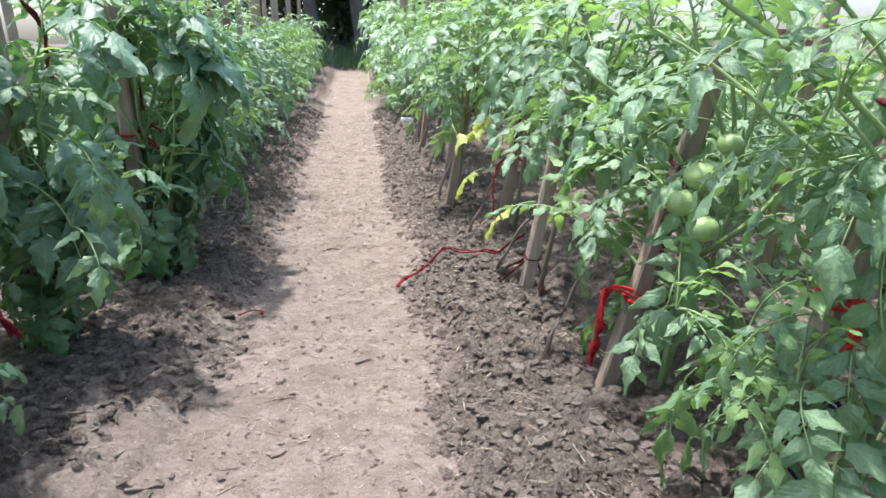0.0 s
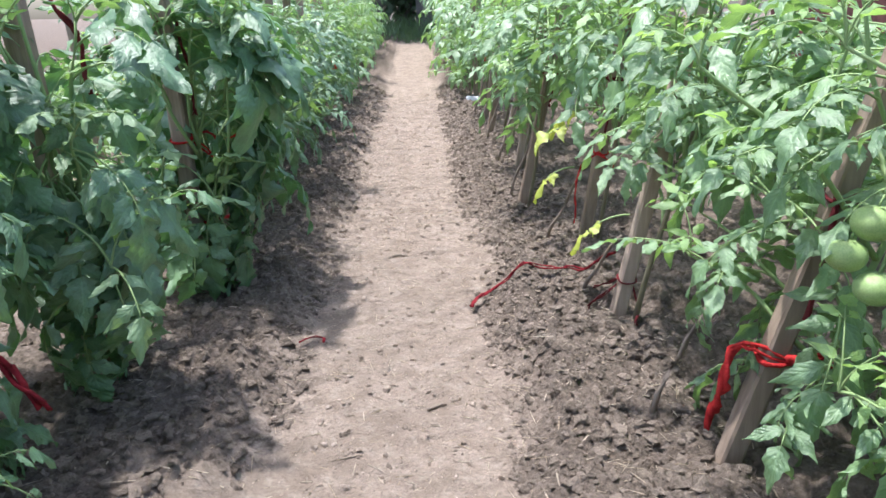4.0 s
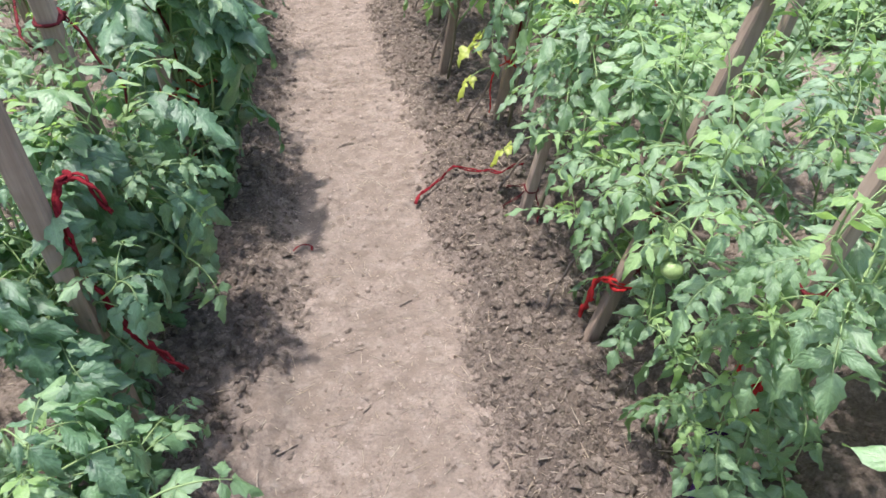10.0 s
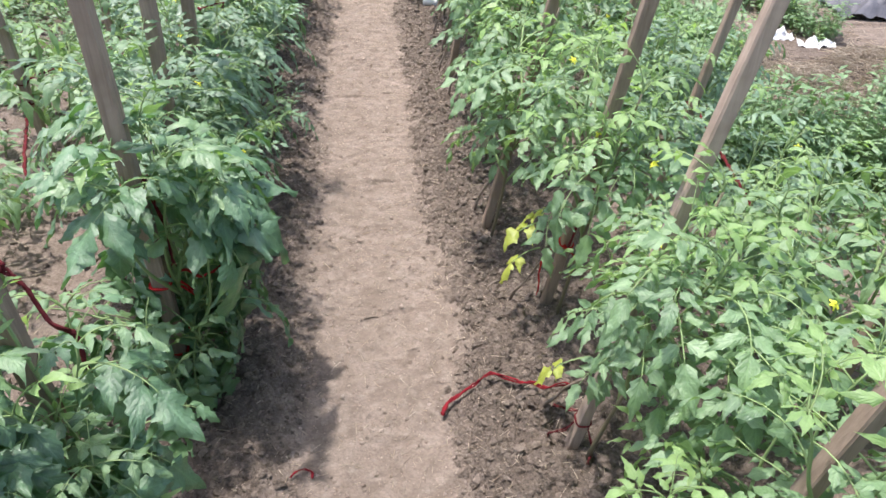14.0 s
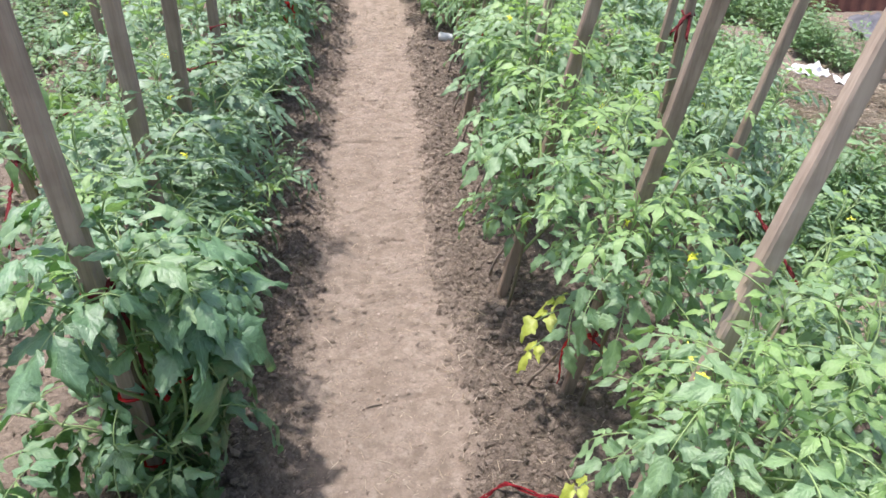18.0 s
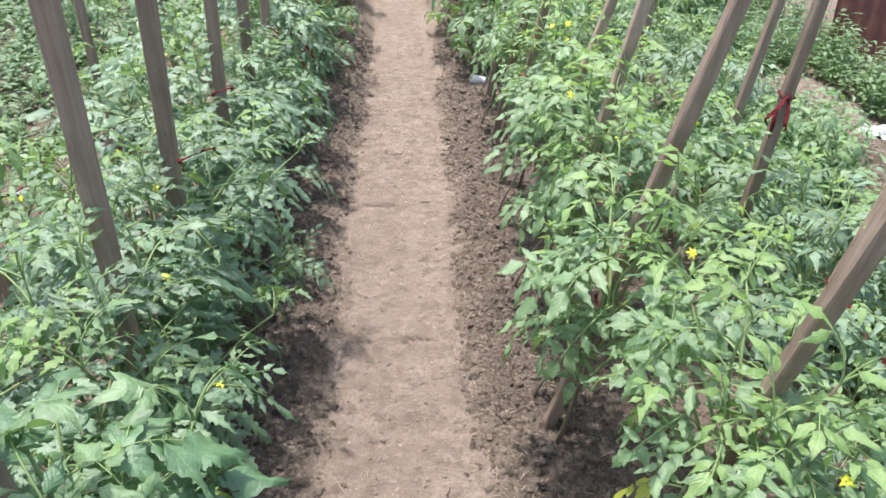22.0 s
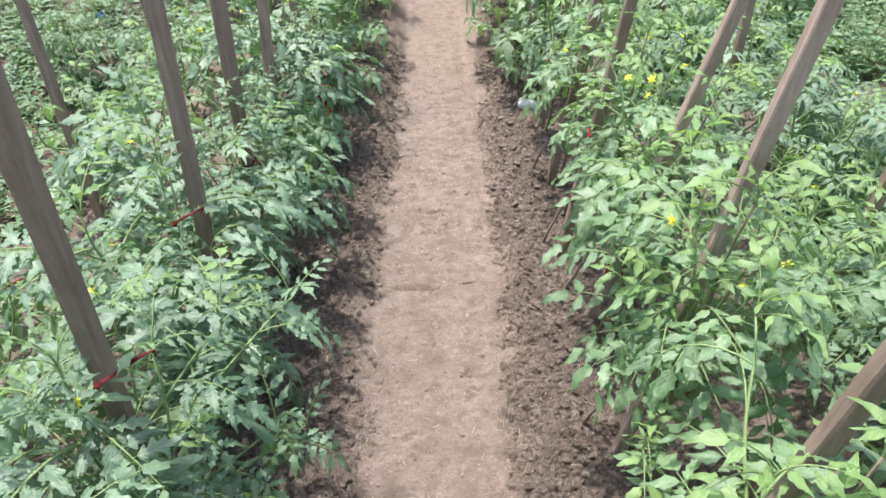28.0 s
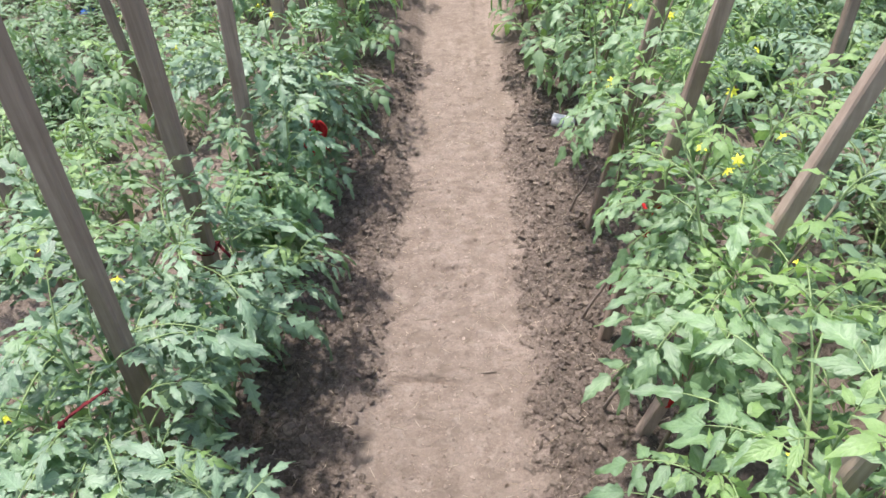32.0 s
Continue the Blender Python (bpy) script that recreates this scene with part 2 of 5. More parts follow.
# ---- shapes ----
class Build:
    """Vertices, faces, uvs and material slots gathered into one mesh."""

    def __init__(self):
        self.v, self.f, self.uv, self.k = [], [], [], []

    def face(self, ids, slot=0, uv=None):
        self.f.append(ids)
        self.k.append(slot)
        self.uv.extend(uv or [(0.3, 0.5)] * len(ids))

    def tube(self, pts, radii, sides=6, slot=0, flat=1.0, cap=True):
        rings = []
        for i, p in enumerate(pts):
            d = (Vector(pts[min(i + 1, len(pts) - 1)]) - Vector(pts[max(i - 1, 0)])).normalized()
            a = d.cross(Vector((0.13, 0.31, 1)) if abs(d.z) < 0.9 else Vector((1, 0.2, 0))).normalized()
            b = d.cross(a)
            r = radii[i] if hasattr(radii, "__len__") else radii
            ring = []
            for j in range(sides):
                w = 2 * math.pi * j / sides
                self.v.append(Vector(p) + a * (r * math.cos(w)) + b * (r * flat * math.sin(w)))
                ring.append(len(self.v) - 1)
            rings.append(ring)
        for r0, r1 in zip(rings, rings[1:]):
            for j in range(sides):
                self.face((r0[j], r0[(j + 1) % sides], r1[(j + 1) % sides], r1[j]), slot)
        if cap:
            self.face(tuple(reversed(rings[0])), slot)
            self.face(tuple(rings[-1]), slot)

    def leaflet(self, base, way, up, length, width, droop, fold, rng, n=8, wide=5, lobes=(0.12, 0.3), pucker=0.08):
        """A lobed blade along way: teeth that point forwards, veins sunk between raised cushions, edges rolled a little."""
        side = way.cross(up).normalized()
        cols = [2 * j / (wide - 1) - 1 for j in range(wide)]
        rows, twist, lobe = [], rng.uniform(-0.5, 0.5), rng.uniform(*lobes)
        wave, roll, bow = rng.uniform(0, 6.28), rng.uniform(-0.1, 0.5), rng.uniform(-0.12, 0.12)
        for i in range(n + 1):
            s = i / n
            peak = i % 2 == 1
            w = width * 2.75 * (s + 0.012) ** 0.6 * (1.008 - s) ** 1.35
            c = base + way * (length * (s - 0.18 * droop * s * s)) - up * (droop * length * s * s * 0.75) + side * (bow * length * s * s)
            row = []
            for j in cols:
                rim = abs(j) > 0.9
                cut = lobe * rng.uniform(0.6, 1.3) * min(1.0, 1.9 * (1 - s)) if rim and 0 < i < n else 0.0
                q = w * (1 + cut if peak else 1 - cut)
                ahead = (0.55 if peak else -0.1) * cut * length / n * 2.2
                lift = fold * abs(j) * w - roll * j * j * w + twist * j * w * s + 0.26 * width * math.sin(9 * s + wave + 2 * j) * abs(j)
                lift += pucker * width * ((0.0 if peak else 1.0) if 0.2 < abs(j) < 0.9 else -0.35 if rim and peak else 0.0)
                self.v.append(c + side * (q * j) + up * lift + way * (ahead - abs(j) * 0.12 * w))
                row.append(len(self.v) - 1)
            rows.append(row)
        for i in range(n):
            for j in range(wide - 1):
                u0, u1, s0, s1 = 0.5 + cols[j] / 2, 0.5 + cols[j + 1] / 2, i / n, (i + 1) / n
                self.face((rows[i][j], rows[i][j + 1], rows[i + 1][j + 1], rows[i + 1][j]), 0, [(u0, s0), (u1, s0), (u1, s1), (u0, s1)])

    def mesh(self, name, materials, smooth=True):
        me = bpy.data.meshes.new(name)
        me.from_pydata([tuple(p) for p in self.v], [], self.f)
        for m in materials:
            me.materials.append(m)
        me.polygons.foreach_set("material_index", self.k)
        me.polygons.foreach_set("use_smooth", [smooth] * len(self.f))
        layer = me.uv_layers.new(name="uv")
        layer.data.foreach_set("uv", [c for p in self.uv for c in p])
        return me


def part(name, me, parent, m=None, label=""):
    ob = new(name, me)
    ob.parent = parent
    if m is not None:
        ob.matrix_basis = m
    return tagged(ob, label)


def thing(name, place, label, category, group="", me=None):
    ob = new(name, me)
    ob.location = place
    if me is None:
        ob.empty_display_size = 0.05
    return tagged(ob, label, category, group)


def bm_mesh(bm, name, material, smooth=True):
    me = bpy.data.meshes.new(name)
    bm.to_mesh(me)
    bm.free()
    me.materials.append(material)
    me.polygons.foreach_set("use_smooth", [smooth] * len(me.polygons))
    return me


# ---- ground ----
def lattice(ix, iy, seed):
    h = (ix.astype(np.int64) * 374761393 + iy.astype(np.int64) * 668265263 + seed * 1442695041) & 0xFFFFFFFF
    h = ((h ^ (h >> 13)) * 1274126177) & 0xFFFFFFFF
    return ((h ^ (h >> 16)) & 0xFFFF) / 65535.0


def vnoise(x, y, seed):
    """Smooth value noise, 0 to 1."""
    x0, y0 = np.floor(x), np.floor(y)
    fx, fy = x - x0, y - y0
    fx, fy = fx * fx * (3 - 2 * fx), fy * fy * (3 - 2 * fy)
    a, b = lattice(x0, y0, seed), lattice(x0 + 1, y0, seed)
    c, d = lattice(x0, y0 + 1, seed), lattice(x0 + 1, y0 + 1, seed)
    return (a * (1 - fx) + b * fx) * (1 - fy) + (c * (1 - fx) + d * fx) * fy


PATH_MID, PATH_HALF, PATH_END = 0.14, 0.285, 12.8


def bed_share(x, y):
    """0 on the trodden path, 1 on the dug beds."""
    edge = np.abs(x - PATH_MID) - PATH_HALF + 0.15 * (vnoise(x * 2.2 + 9, y * 2.6, 3) - 0.5) + 0.12 * (vnoise(x * 11, y * 11, 4) - 0.5) + 0.09 * (vnoise(x * 31, y * 31, 6) - 0.5)
    edge = edge - 0.15 * np.clip((2.0 - y) / 0.6, 0, 1) * (x < PATH_MID)
    side = np.clip((edge + 0.07) / 0.15, 0, 1)
    beyond = np.clip((np.abs(x - PATH_MID) - 0.95) / 0.35, 0, 1) * 0.65 * np.clip(vnoise(x * 1.6, y * 1.2, 8) * 1.8 - 0.2, 0, 1)
    beyond = beyond * (1 - np.clip((-1.5 - x) / 0.5, 0, 1) * np.clip((y - 5.0) / 1.0, 0, 1))
    return np.clip(np.maximum(side - beyond, np.clip((y - PATH_END) / 0.4, 0, 1)), 0, 1)


# cracks across the path: middle, half length, slope, depth
CRACKS = [(0.2, 4.11, 0.16, 0.1, 0.02), (0.035, 5.27, 0.2, -0.08, 0.022), (0.24, 3.02, 0.1, 0.3, 0.012), (0.02, 2.55, 0.12, -0.2, 0.012), (0.25, 1.74, 0.09, 0.15, 0.012),
          (0.1, 3.55, 0.1, 0.25, 0.012), (0.3, 4.72, 0.1, -0.15, 0.014), (0.12, 5.9, 0.14, 0.1, 0.016), (0.2, 6.5, 0.12, -0.1, 0.014), (0.0, 4.4, 0.1, 0.2, 0.012)]


def height(x, y):
    x, y = np.asarray(x, float), np.asarray(y, float)
    bed = np.clip((np.abs(x - PATH_MID) - PATH_HALF + 0.05 * (vnoise(x * 2.2 + 9, y * 2.6, 3) - 0.5) + 0.03) / 0.16, 0, 1)
    bed = bed * bed * (3 - 2 * bed)
    rise = 0.035 * np.clip(y - 5.2, 0, None) + 0.035 * np.clip(y - 9, 0, None)
    rise = np.minimum(rise, 0.45 + 0.004 * np.clip(y - 12.5, 0, 60))
    ridge = bed * (0.045 + 0.035 * vnoise(x * 3.1, y * 2.7, 11))
    warp = 0.6 * vnoise(x * 9, y * 9, 22)
    lump, crumb = np.abs(2 * vnoise(x * 15 + warp, y * 15 - warp, 13) - 1), np.abs(2 * vnoise(x * 34 + warp, y * 34, 23) - 1)
    rough = bed * (0.05 * (vnoise(x * 7, y * 7, 12) - 0.5) + 0.03 * (vnoise(x * 15, y * 15, 18) - 0.5) + 0.022 * (lump - 0.5) * vnoise(x * 5, y * 5, 24) * 1.6 + 0.022 * (crumb - 0.4) + 0.016 * (vnoise(x * 52, y * 52, 14) - 0.5))
    worn = (1 - bed) * (0.014 * (vnoise(x * 4, y * 5, 15) - 0.5) + 0.014 * (vnoise(x * 17, y * 29, 16) - 0.5) + 0.008 * (vnoise(x * 40, y * 46, 17) - 0.5) - 0.012)
    for cx, cy, half, slope, deep in CRACKS:
        off = y - cy - slope * (x - cx) - 0.03 * (vnoise(x * 14, cy + x * 0, 21) - 0.5)
        worn = worn - (1 - bed) * deep * 1.5 * np.exp(-(off / 0.011) ** 2) * np.clip(1.4 - np.abs(x - cx) / half * 1.4, 0, 1)
    far = np.clip((np.maximum(np.abs(x), np.abs(y - 6)) - 14) / 10, 0, 1)
    return rise + (ridge + rough + worn) * (1 - far)


def ground_z(x, y):
    return float(height(np.array([x]), np.array([y]))[0])


def spread(lo, hi, step, far, first):
    """Grid lines: even between lo and hi, then ever wider to far."""
    mid = list(np.arange(lo, hi, step))
    out, gap, p = [], first, hi
    while p < far:
        out.append(p)
        gap *= 1.22
        p += gap
    low, gap, p = [], first, lo
    while p > -far:
        gap *= 1.22
        p -= gap
        low.append(p)
    return np.array(low[::-1] + mid + out + [far * 1.05])


def build_ground():
    xs, ys = spread(-0.75, 1.05, 0.0095, 900, 0.014), np.concatenate([spread(0.9, 7.2, 0.0105, 900, 0.016)])
    gx, gy = np.meshgrid(xs, ys)
    gz = height(gx, gy)
    n, m = len(xs), len(ys)
    me = bpy.data.meshes.new("ground")
    me.vertices.add(n * m)
    me.vertices.foreach_set("co", np.stack([gx, gy, gz], -1).ravel())
    i = (np.arange(m - 1)[:, None] * n + np.arange(n - 1)).ravel()
    quads = np.stack([i, i + 1, i + n + 1, i + n], -1)
    me.loops.add(quads.size)
    me.loops.foreach_set("vertex_index", quads.ravel())
    me.polygons.add(len(quads))
    me.polygons.foreach_set("loop_start", np.arange(0, quads.size, 4))
    me.polygons.foreach_set("use_smooth", np.ones(len(quads), bool))
    me.update(calc_edges=True)
    attr = me.attributes.new("bed", "FLOAT", "POINT")
    attr.data.foreach_set("value", bed_share(gx, gy).ravel())
    me.materials.append(SOIL)
    return tagged(new("ground", me), "trodden pale earth path between dark crumbly dug beds", "ground", kind="structure")


ground = build_ground()

ICO_V = [(0, 0, 1), (0.894, 0, 0.447), (0.276, 0.851, 0.447), (-0.724, 0.526, 0.447), (-0.724, -0.526, 0.447), (0.276, -0.851, 0.447),
         (0.724, 0.526, -0.447), (-0.276, 0.851, -0.447), (-0.894, 0, -0.447), (-0.276, -0.851, -0.447), (0.724, -0.526, -0.447), (0, 0, -1)]
ICO_F = [(0, 1, 2), (0, 2, 3), (0, 3, 4), (0, 4, 5), (0, 5, 1), (1, 6, 2), (2, 7, 3), (3, 8, 4), (4, 9, 5), (5, 10, 1),
         (2, 6, 7), (3, 7, 8), (4, 8, 9), (5, 9, 10), (1, 10, 6), (11, 7, 6), (11, 8, 7), (11, 9, 8), (11, 10, 9), (11, 6, 10)]


def scatter(name, xs, ys, sizes, stretch, material, label, category, rng, sink=0.25):
    """Many small lumps in one mesh, each resting in the soil."""
    n = len(xs)
    v = np.array(ICO_V)[None] * (1 + rng.uniform(-0.65, 0.7, (n, 12, 1)))
    scale = np.stack([sizes * rng.uniform(1, stretch, n), sizes, sizes * rng.uniform(0.5, 1.1, n)], -1)
    v = v * scale[:, None]
    a = rng.uniform(0, 2 * np.pi, n)
    c, s = np.cos(a)[:, None], np.sin(a)[:, None]
    x, y = v[..., 0] * c - v[..., 1] * s, v[..., 0] * s + v[..., 1] * c
    z = v[..., 2] + (height(xs, ys) + sizes * (0.7 - sink * 2))[:, None]
    co = np.stack([x + xs[:, None], y + ys[:, None], z], -1)
    tri = (np.array(ICO_F)[None] + 12 * np.arange(n)[:, None, None]).reshape(-1, 3)
    me = bpy.data.meshes.new(name)
    me.vertices.add(n * 12)
    me.vertices.foreach_set("co", co.ravel())
    me.loops.add(tri.size)
    me.loops.foreach_set("vertex_index", tri.ravel())
    me.polygons.add(len(tri))
    me.polygons.foreach_set("loop_start", np.arange(0, tri.size, 3))
    me.polygons.foreach_set("use_smooth", np.zeros(len(tri), bool))
    me.update(calc_edges=True)
    me.materials.append(material)
    return tagged(new(name, me), label, category, kind="stuff")


grng = np.random.default_rng(5)


def sown(n, lo, hi, y0=0.9, y1=8.0):
    return grng.uniform(lo, hi, n), y0 + (y1 - y0) * grng.uniform(0, 1, n) ** 1.15


# ---- plants ----
def leaf_mesh(seed, length, pairs, size, pitch, curl, blade, width=0.32, lobes=(0.12, 0.3), n=8, wide=5, droop=(0.25, 0.85), small=True, start=0.34):
    """A compound leaf along +y: a bent rachis, paired leaflets and one at the tip."""
    rng = random.Random(seed)
    b = Build()
    pts, ways, p, a = [], [], Vector((0, 0, 0)), radians(pitch)
    steps, bend, turned = 6, rng.uniform(-0.4, 0.4), 0.0
    for i in range(steps + 1):
        pts.append(p.copy())
        d = Vector((math.sin(turned) * math.cos(a), math.cos(turned) * math.cos(a), math.sin(a)))
        ways.append(d)
        p = p + d * (length / steps)
        a -= radians(curl) / steps
        turned += bend / steps
    b.tube(pts, [0.0036 - 0.0022 * i / steps for i in range(steps + 1)], 4 if wide > 3 else 3, 1, cap=False)

    def blade_at(f, turn, ln, wd, n=n, wide=wide):
        f = min(0.999, max(0.0, f)) * steps
        i = int(f)
        at, d, up = pts[i].lerp(pts[i + 1], f - i), ways[i].lerp(ways[i + 1], f - i).normalized(), Vector((0, 0, 1))
        side = d.cross(up).normalized()
        top = side.cross(d).normalized()
        way = (d * math.cos(turn) + side * math.sin(turn) + top * rng.uniform(-0.25, 0.15)).normalized()
        begin = at + way * 0.01
        b.tube([at, begin + way * 0.004], [0.0014, 0.0011], 3, 1, cap=False)
        b.leaflet(begin, way, (top + side * rng.uniform(-0.25, 0.25)).normalized(), ln, wd, rng.uniform(*droop), rng.uniform(-0.15, 0.4), rng, n, wide, lobes)

    for k in range(pairs):
        f = start + (0.86 - start) * k / max(1, pairs - 1)
        big = size * (0.78 + 0.22 * math.sin(math.pi * (0.25 + 0.6 * k / pairs))) * rng.uniform(0.8, 1.12)
        for sgn in (-1, 1):
            blade_at(f + rng.uniform(-0.03, 0.03), sgn * rng.uniform(0.75, 1.2), big, big * width * rng.uniform(0.85, 1.15))
        if small and k:
            for sgn in (-1, 1):
                blade_at(f - 0.1, sgn * rng.uniform(1.0, 1.4), size * 0.36, size * 0.12, 4, 3)
    blade_at(1.0, rng.uniform(-0.15, 0.15), size * 1.25, size * width * 1.35)
    return b.mesh("leaf", [blade, STEM])


BROAD = [leaf_mesh(10 + i, 0.24, 2, 0.128, 46 - 6 * (i % 3), 66 + 9 * i, LEAF_DARK, 0.29, (0.1, 0.24), 10, 5, (0.1, 0.6), start=0.5) for i in range(8)]
SPIKY = [leaf_mesh(20 + i, 0.29, 3 + i % 2, 0.112, 42 - 6 * (i % 3), 46 + 7 * i, LEAF_GREY, 0.175, (0.3, 0.55), 10, 5, (0.0, 0.4)) for i in range(8)]
OVAL = [leaf_mesh(30 + i, 0.27, 3, 0.09, 46 - 8 * (i % 3), 46 + 8 * i, LEAF_LIGHT, 0.225, (0.1, 0.28), 8, 5, (0.02, 0.4), i % 2 == 0) for i in range(8)]
NEAR_R = [leaf_mesh(40 + i, 0.28, 3, 0.092, 46 - 6 * (i % 3), 50 + 9 * i, LEAF_LIGHT, 0.26, (0.06, 0.2), 8, 5, (0.1, 0.5)) for i in range(6)]
YOUNG = [leaf_mesh(50 + i, 0.15, 2, 0.062, 60, 40 + 12 * i, LEAF_YOUNG, 0.21, (0.05, 0.2), 6, 3, small=False) for i in range(5)]
YOUNG_G = [leaf_mesh(55 + i, 0.17, 3, 0.066, 55, 40 + 12 * i, (LEAF_GREY, LEAF_LIGHT, LEAF_YOUNG)[i % 3], 0.18, (0.25, 0.45), 6, 3, small=False) for i in range(5)]
BROAD_TIPS = [leaf_mesh(45 + i, 0.18, 2, 0.085, 50, 50 + 12 * i, LEAF_DARK if i % 2 else LEAF_LIGHT, 0.27, (0.1, 0.25), 8, 5, small=False) for i in range(4)]
YELLOW = [leaf_mesh(60 + i, 0.12, 1, 0.07, 10, 30 + 8 * i, LEAF_YELLOW, 0.36, (0.12, 0.22), small=False, start=0.7) for i in range(3)]
FEATHERY = [leaf_mesh(90 + i, 0.28, 5, 0.078, 50, 50 + 12 * i, LEAF_GREY, 0.2, (0.1, 0.3), 4, 3, small=False) for i in range(4)]
ROUGH_D = [leaf_mesh(70 + i, 0.25, 2, 0.125, 44, 70 + 12 * i, LEAF_DARK, 0.28, (0.1, 0.3), 4, 3, small=False, start=0.5) for i in range(3)]
ROUGH_L = [leaf_mesh(80 + i, 0.25, 3, 0.105, 44, 60 + 12 * i, LEAF_LIGHT, 0.24, (0.1, 0.3), 4, 3, small=False) for i in range(4)]


def fruit_mesh():
    bm = bmesh.new()
    bmesh.ops.create_uvsphere(bm, u_segments=20, v_segments=14, radius=1)
    for v in bm.verts:
        a = math.atan2(v.co.y, v.co.x)
        v.co *= 1 + 0.025 * math.cos(5 * a) * (1 - v.co.z ** 2)
        v.co.z = v.co.z * 0.86 - 0.22 * max(0, v.co.z - 0.72)
    return bm_mesh(bm, "tomato", FRUIT)


def calyx_mesh():
    b = Build()
    rng = random.Random(4)
    for k in range(6):
        a = k * math.pi / 3
        b.leaflet(Vector((0, 0, 0.78)), Vector((math.cos(a), math.sin(a), 0.25)).normalized(), Vector((0, 0, 1)), 0.75, 0.13, 0.4, 0, rng, 4, 3, pucker=0.0)
    b.tube([(0, 0, 0.76), (0.03, 0, 1.0), (0.15, 0, 1.35)], [0.08, 0.06, 0.06], 5)
    return b.mesh("calyx", [STEM])


def flower_mesh():
    b = Build()
    rng = random.Random(8)
    for k in range(6):
        a = k * math.pi / 3
        b.leaflet(Vector((0, 0, 0)), Vector((math.cos(a), math.sin(a), 0.3)).normalized(), Vector((0, 0, 1)), 0.023, 0.006, 0.7, 0.2, rng, 4, 3)
    b.tube([(0, 0, -0.004), (0, 0, 0.009)], [0.003, 0.0015], 5)
    return b.mesh("flower", [PETAL])


FRUIT_ME, CALYX_ME, FLOWER_ME = fruit_mesh(), calyx_mesh(), flower_mesh()


def stem_path(rng, foot, top, bow):
    pts, n = [], 10
    wob = [rng.uniform(-1, 1) for _ in range(4)]
    for i in range(n + 1):
        s = i / n
        p = foot.lerp(top, s)
        arch = math.sin(math.pi * s)
        pts.append(p + bow * arch + Vector((wob[0] * math.sin(5 * s) + wob[1] * math.sin(9 * s), wob[2] * math.sin(6 * s) + wob[3] * math.sin(8 * s), 0)) * 0.012)
    return pts


def along(pts, s):
    i = min(len(pts) - 2, int(s * (len(pts) - 1)))
    return Vector(pts[i]).lerp(Vector(pts[i + 1]), s * (len(pts) - 1) - i)


def leaf_pose(p, az, tilt, roll, k):
    """A leaf at p that points to the azimuth az."""
    return Matrix.Translation(p) @ Euler((tilt, roll, az)).to_matrix().to_4x4() @ Matrix.Scale(k, 4)


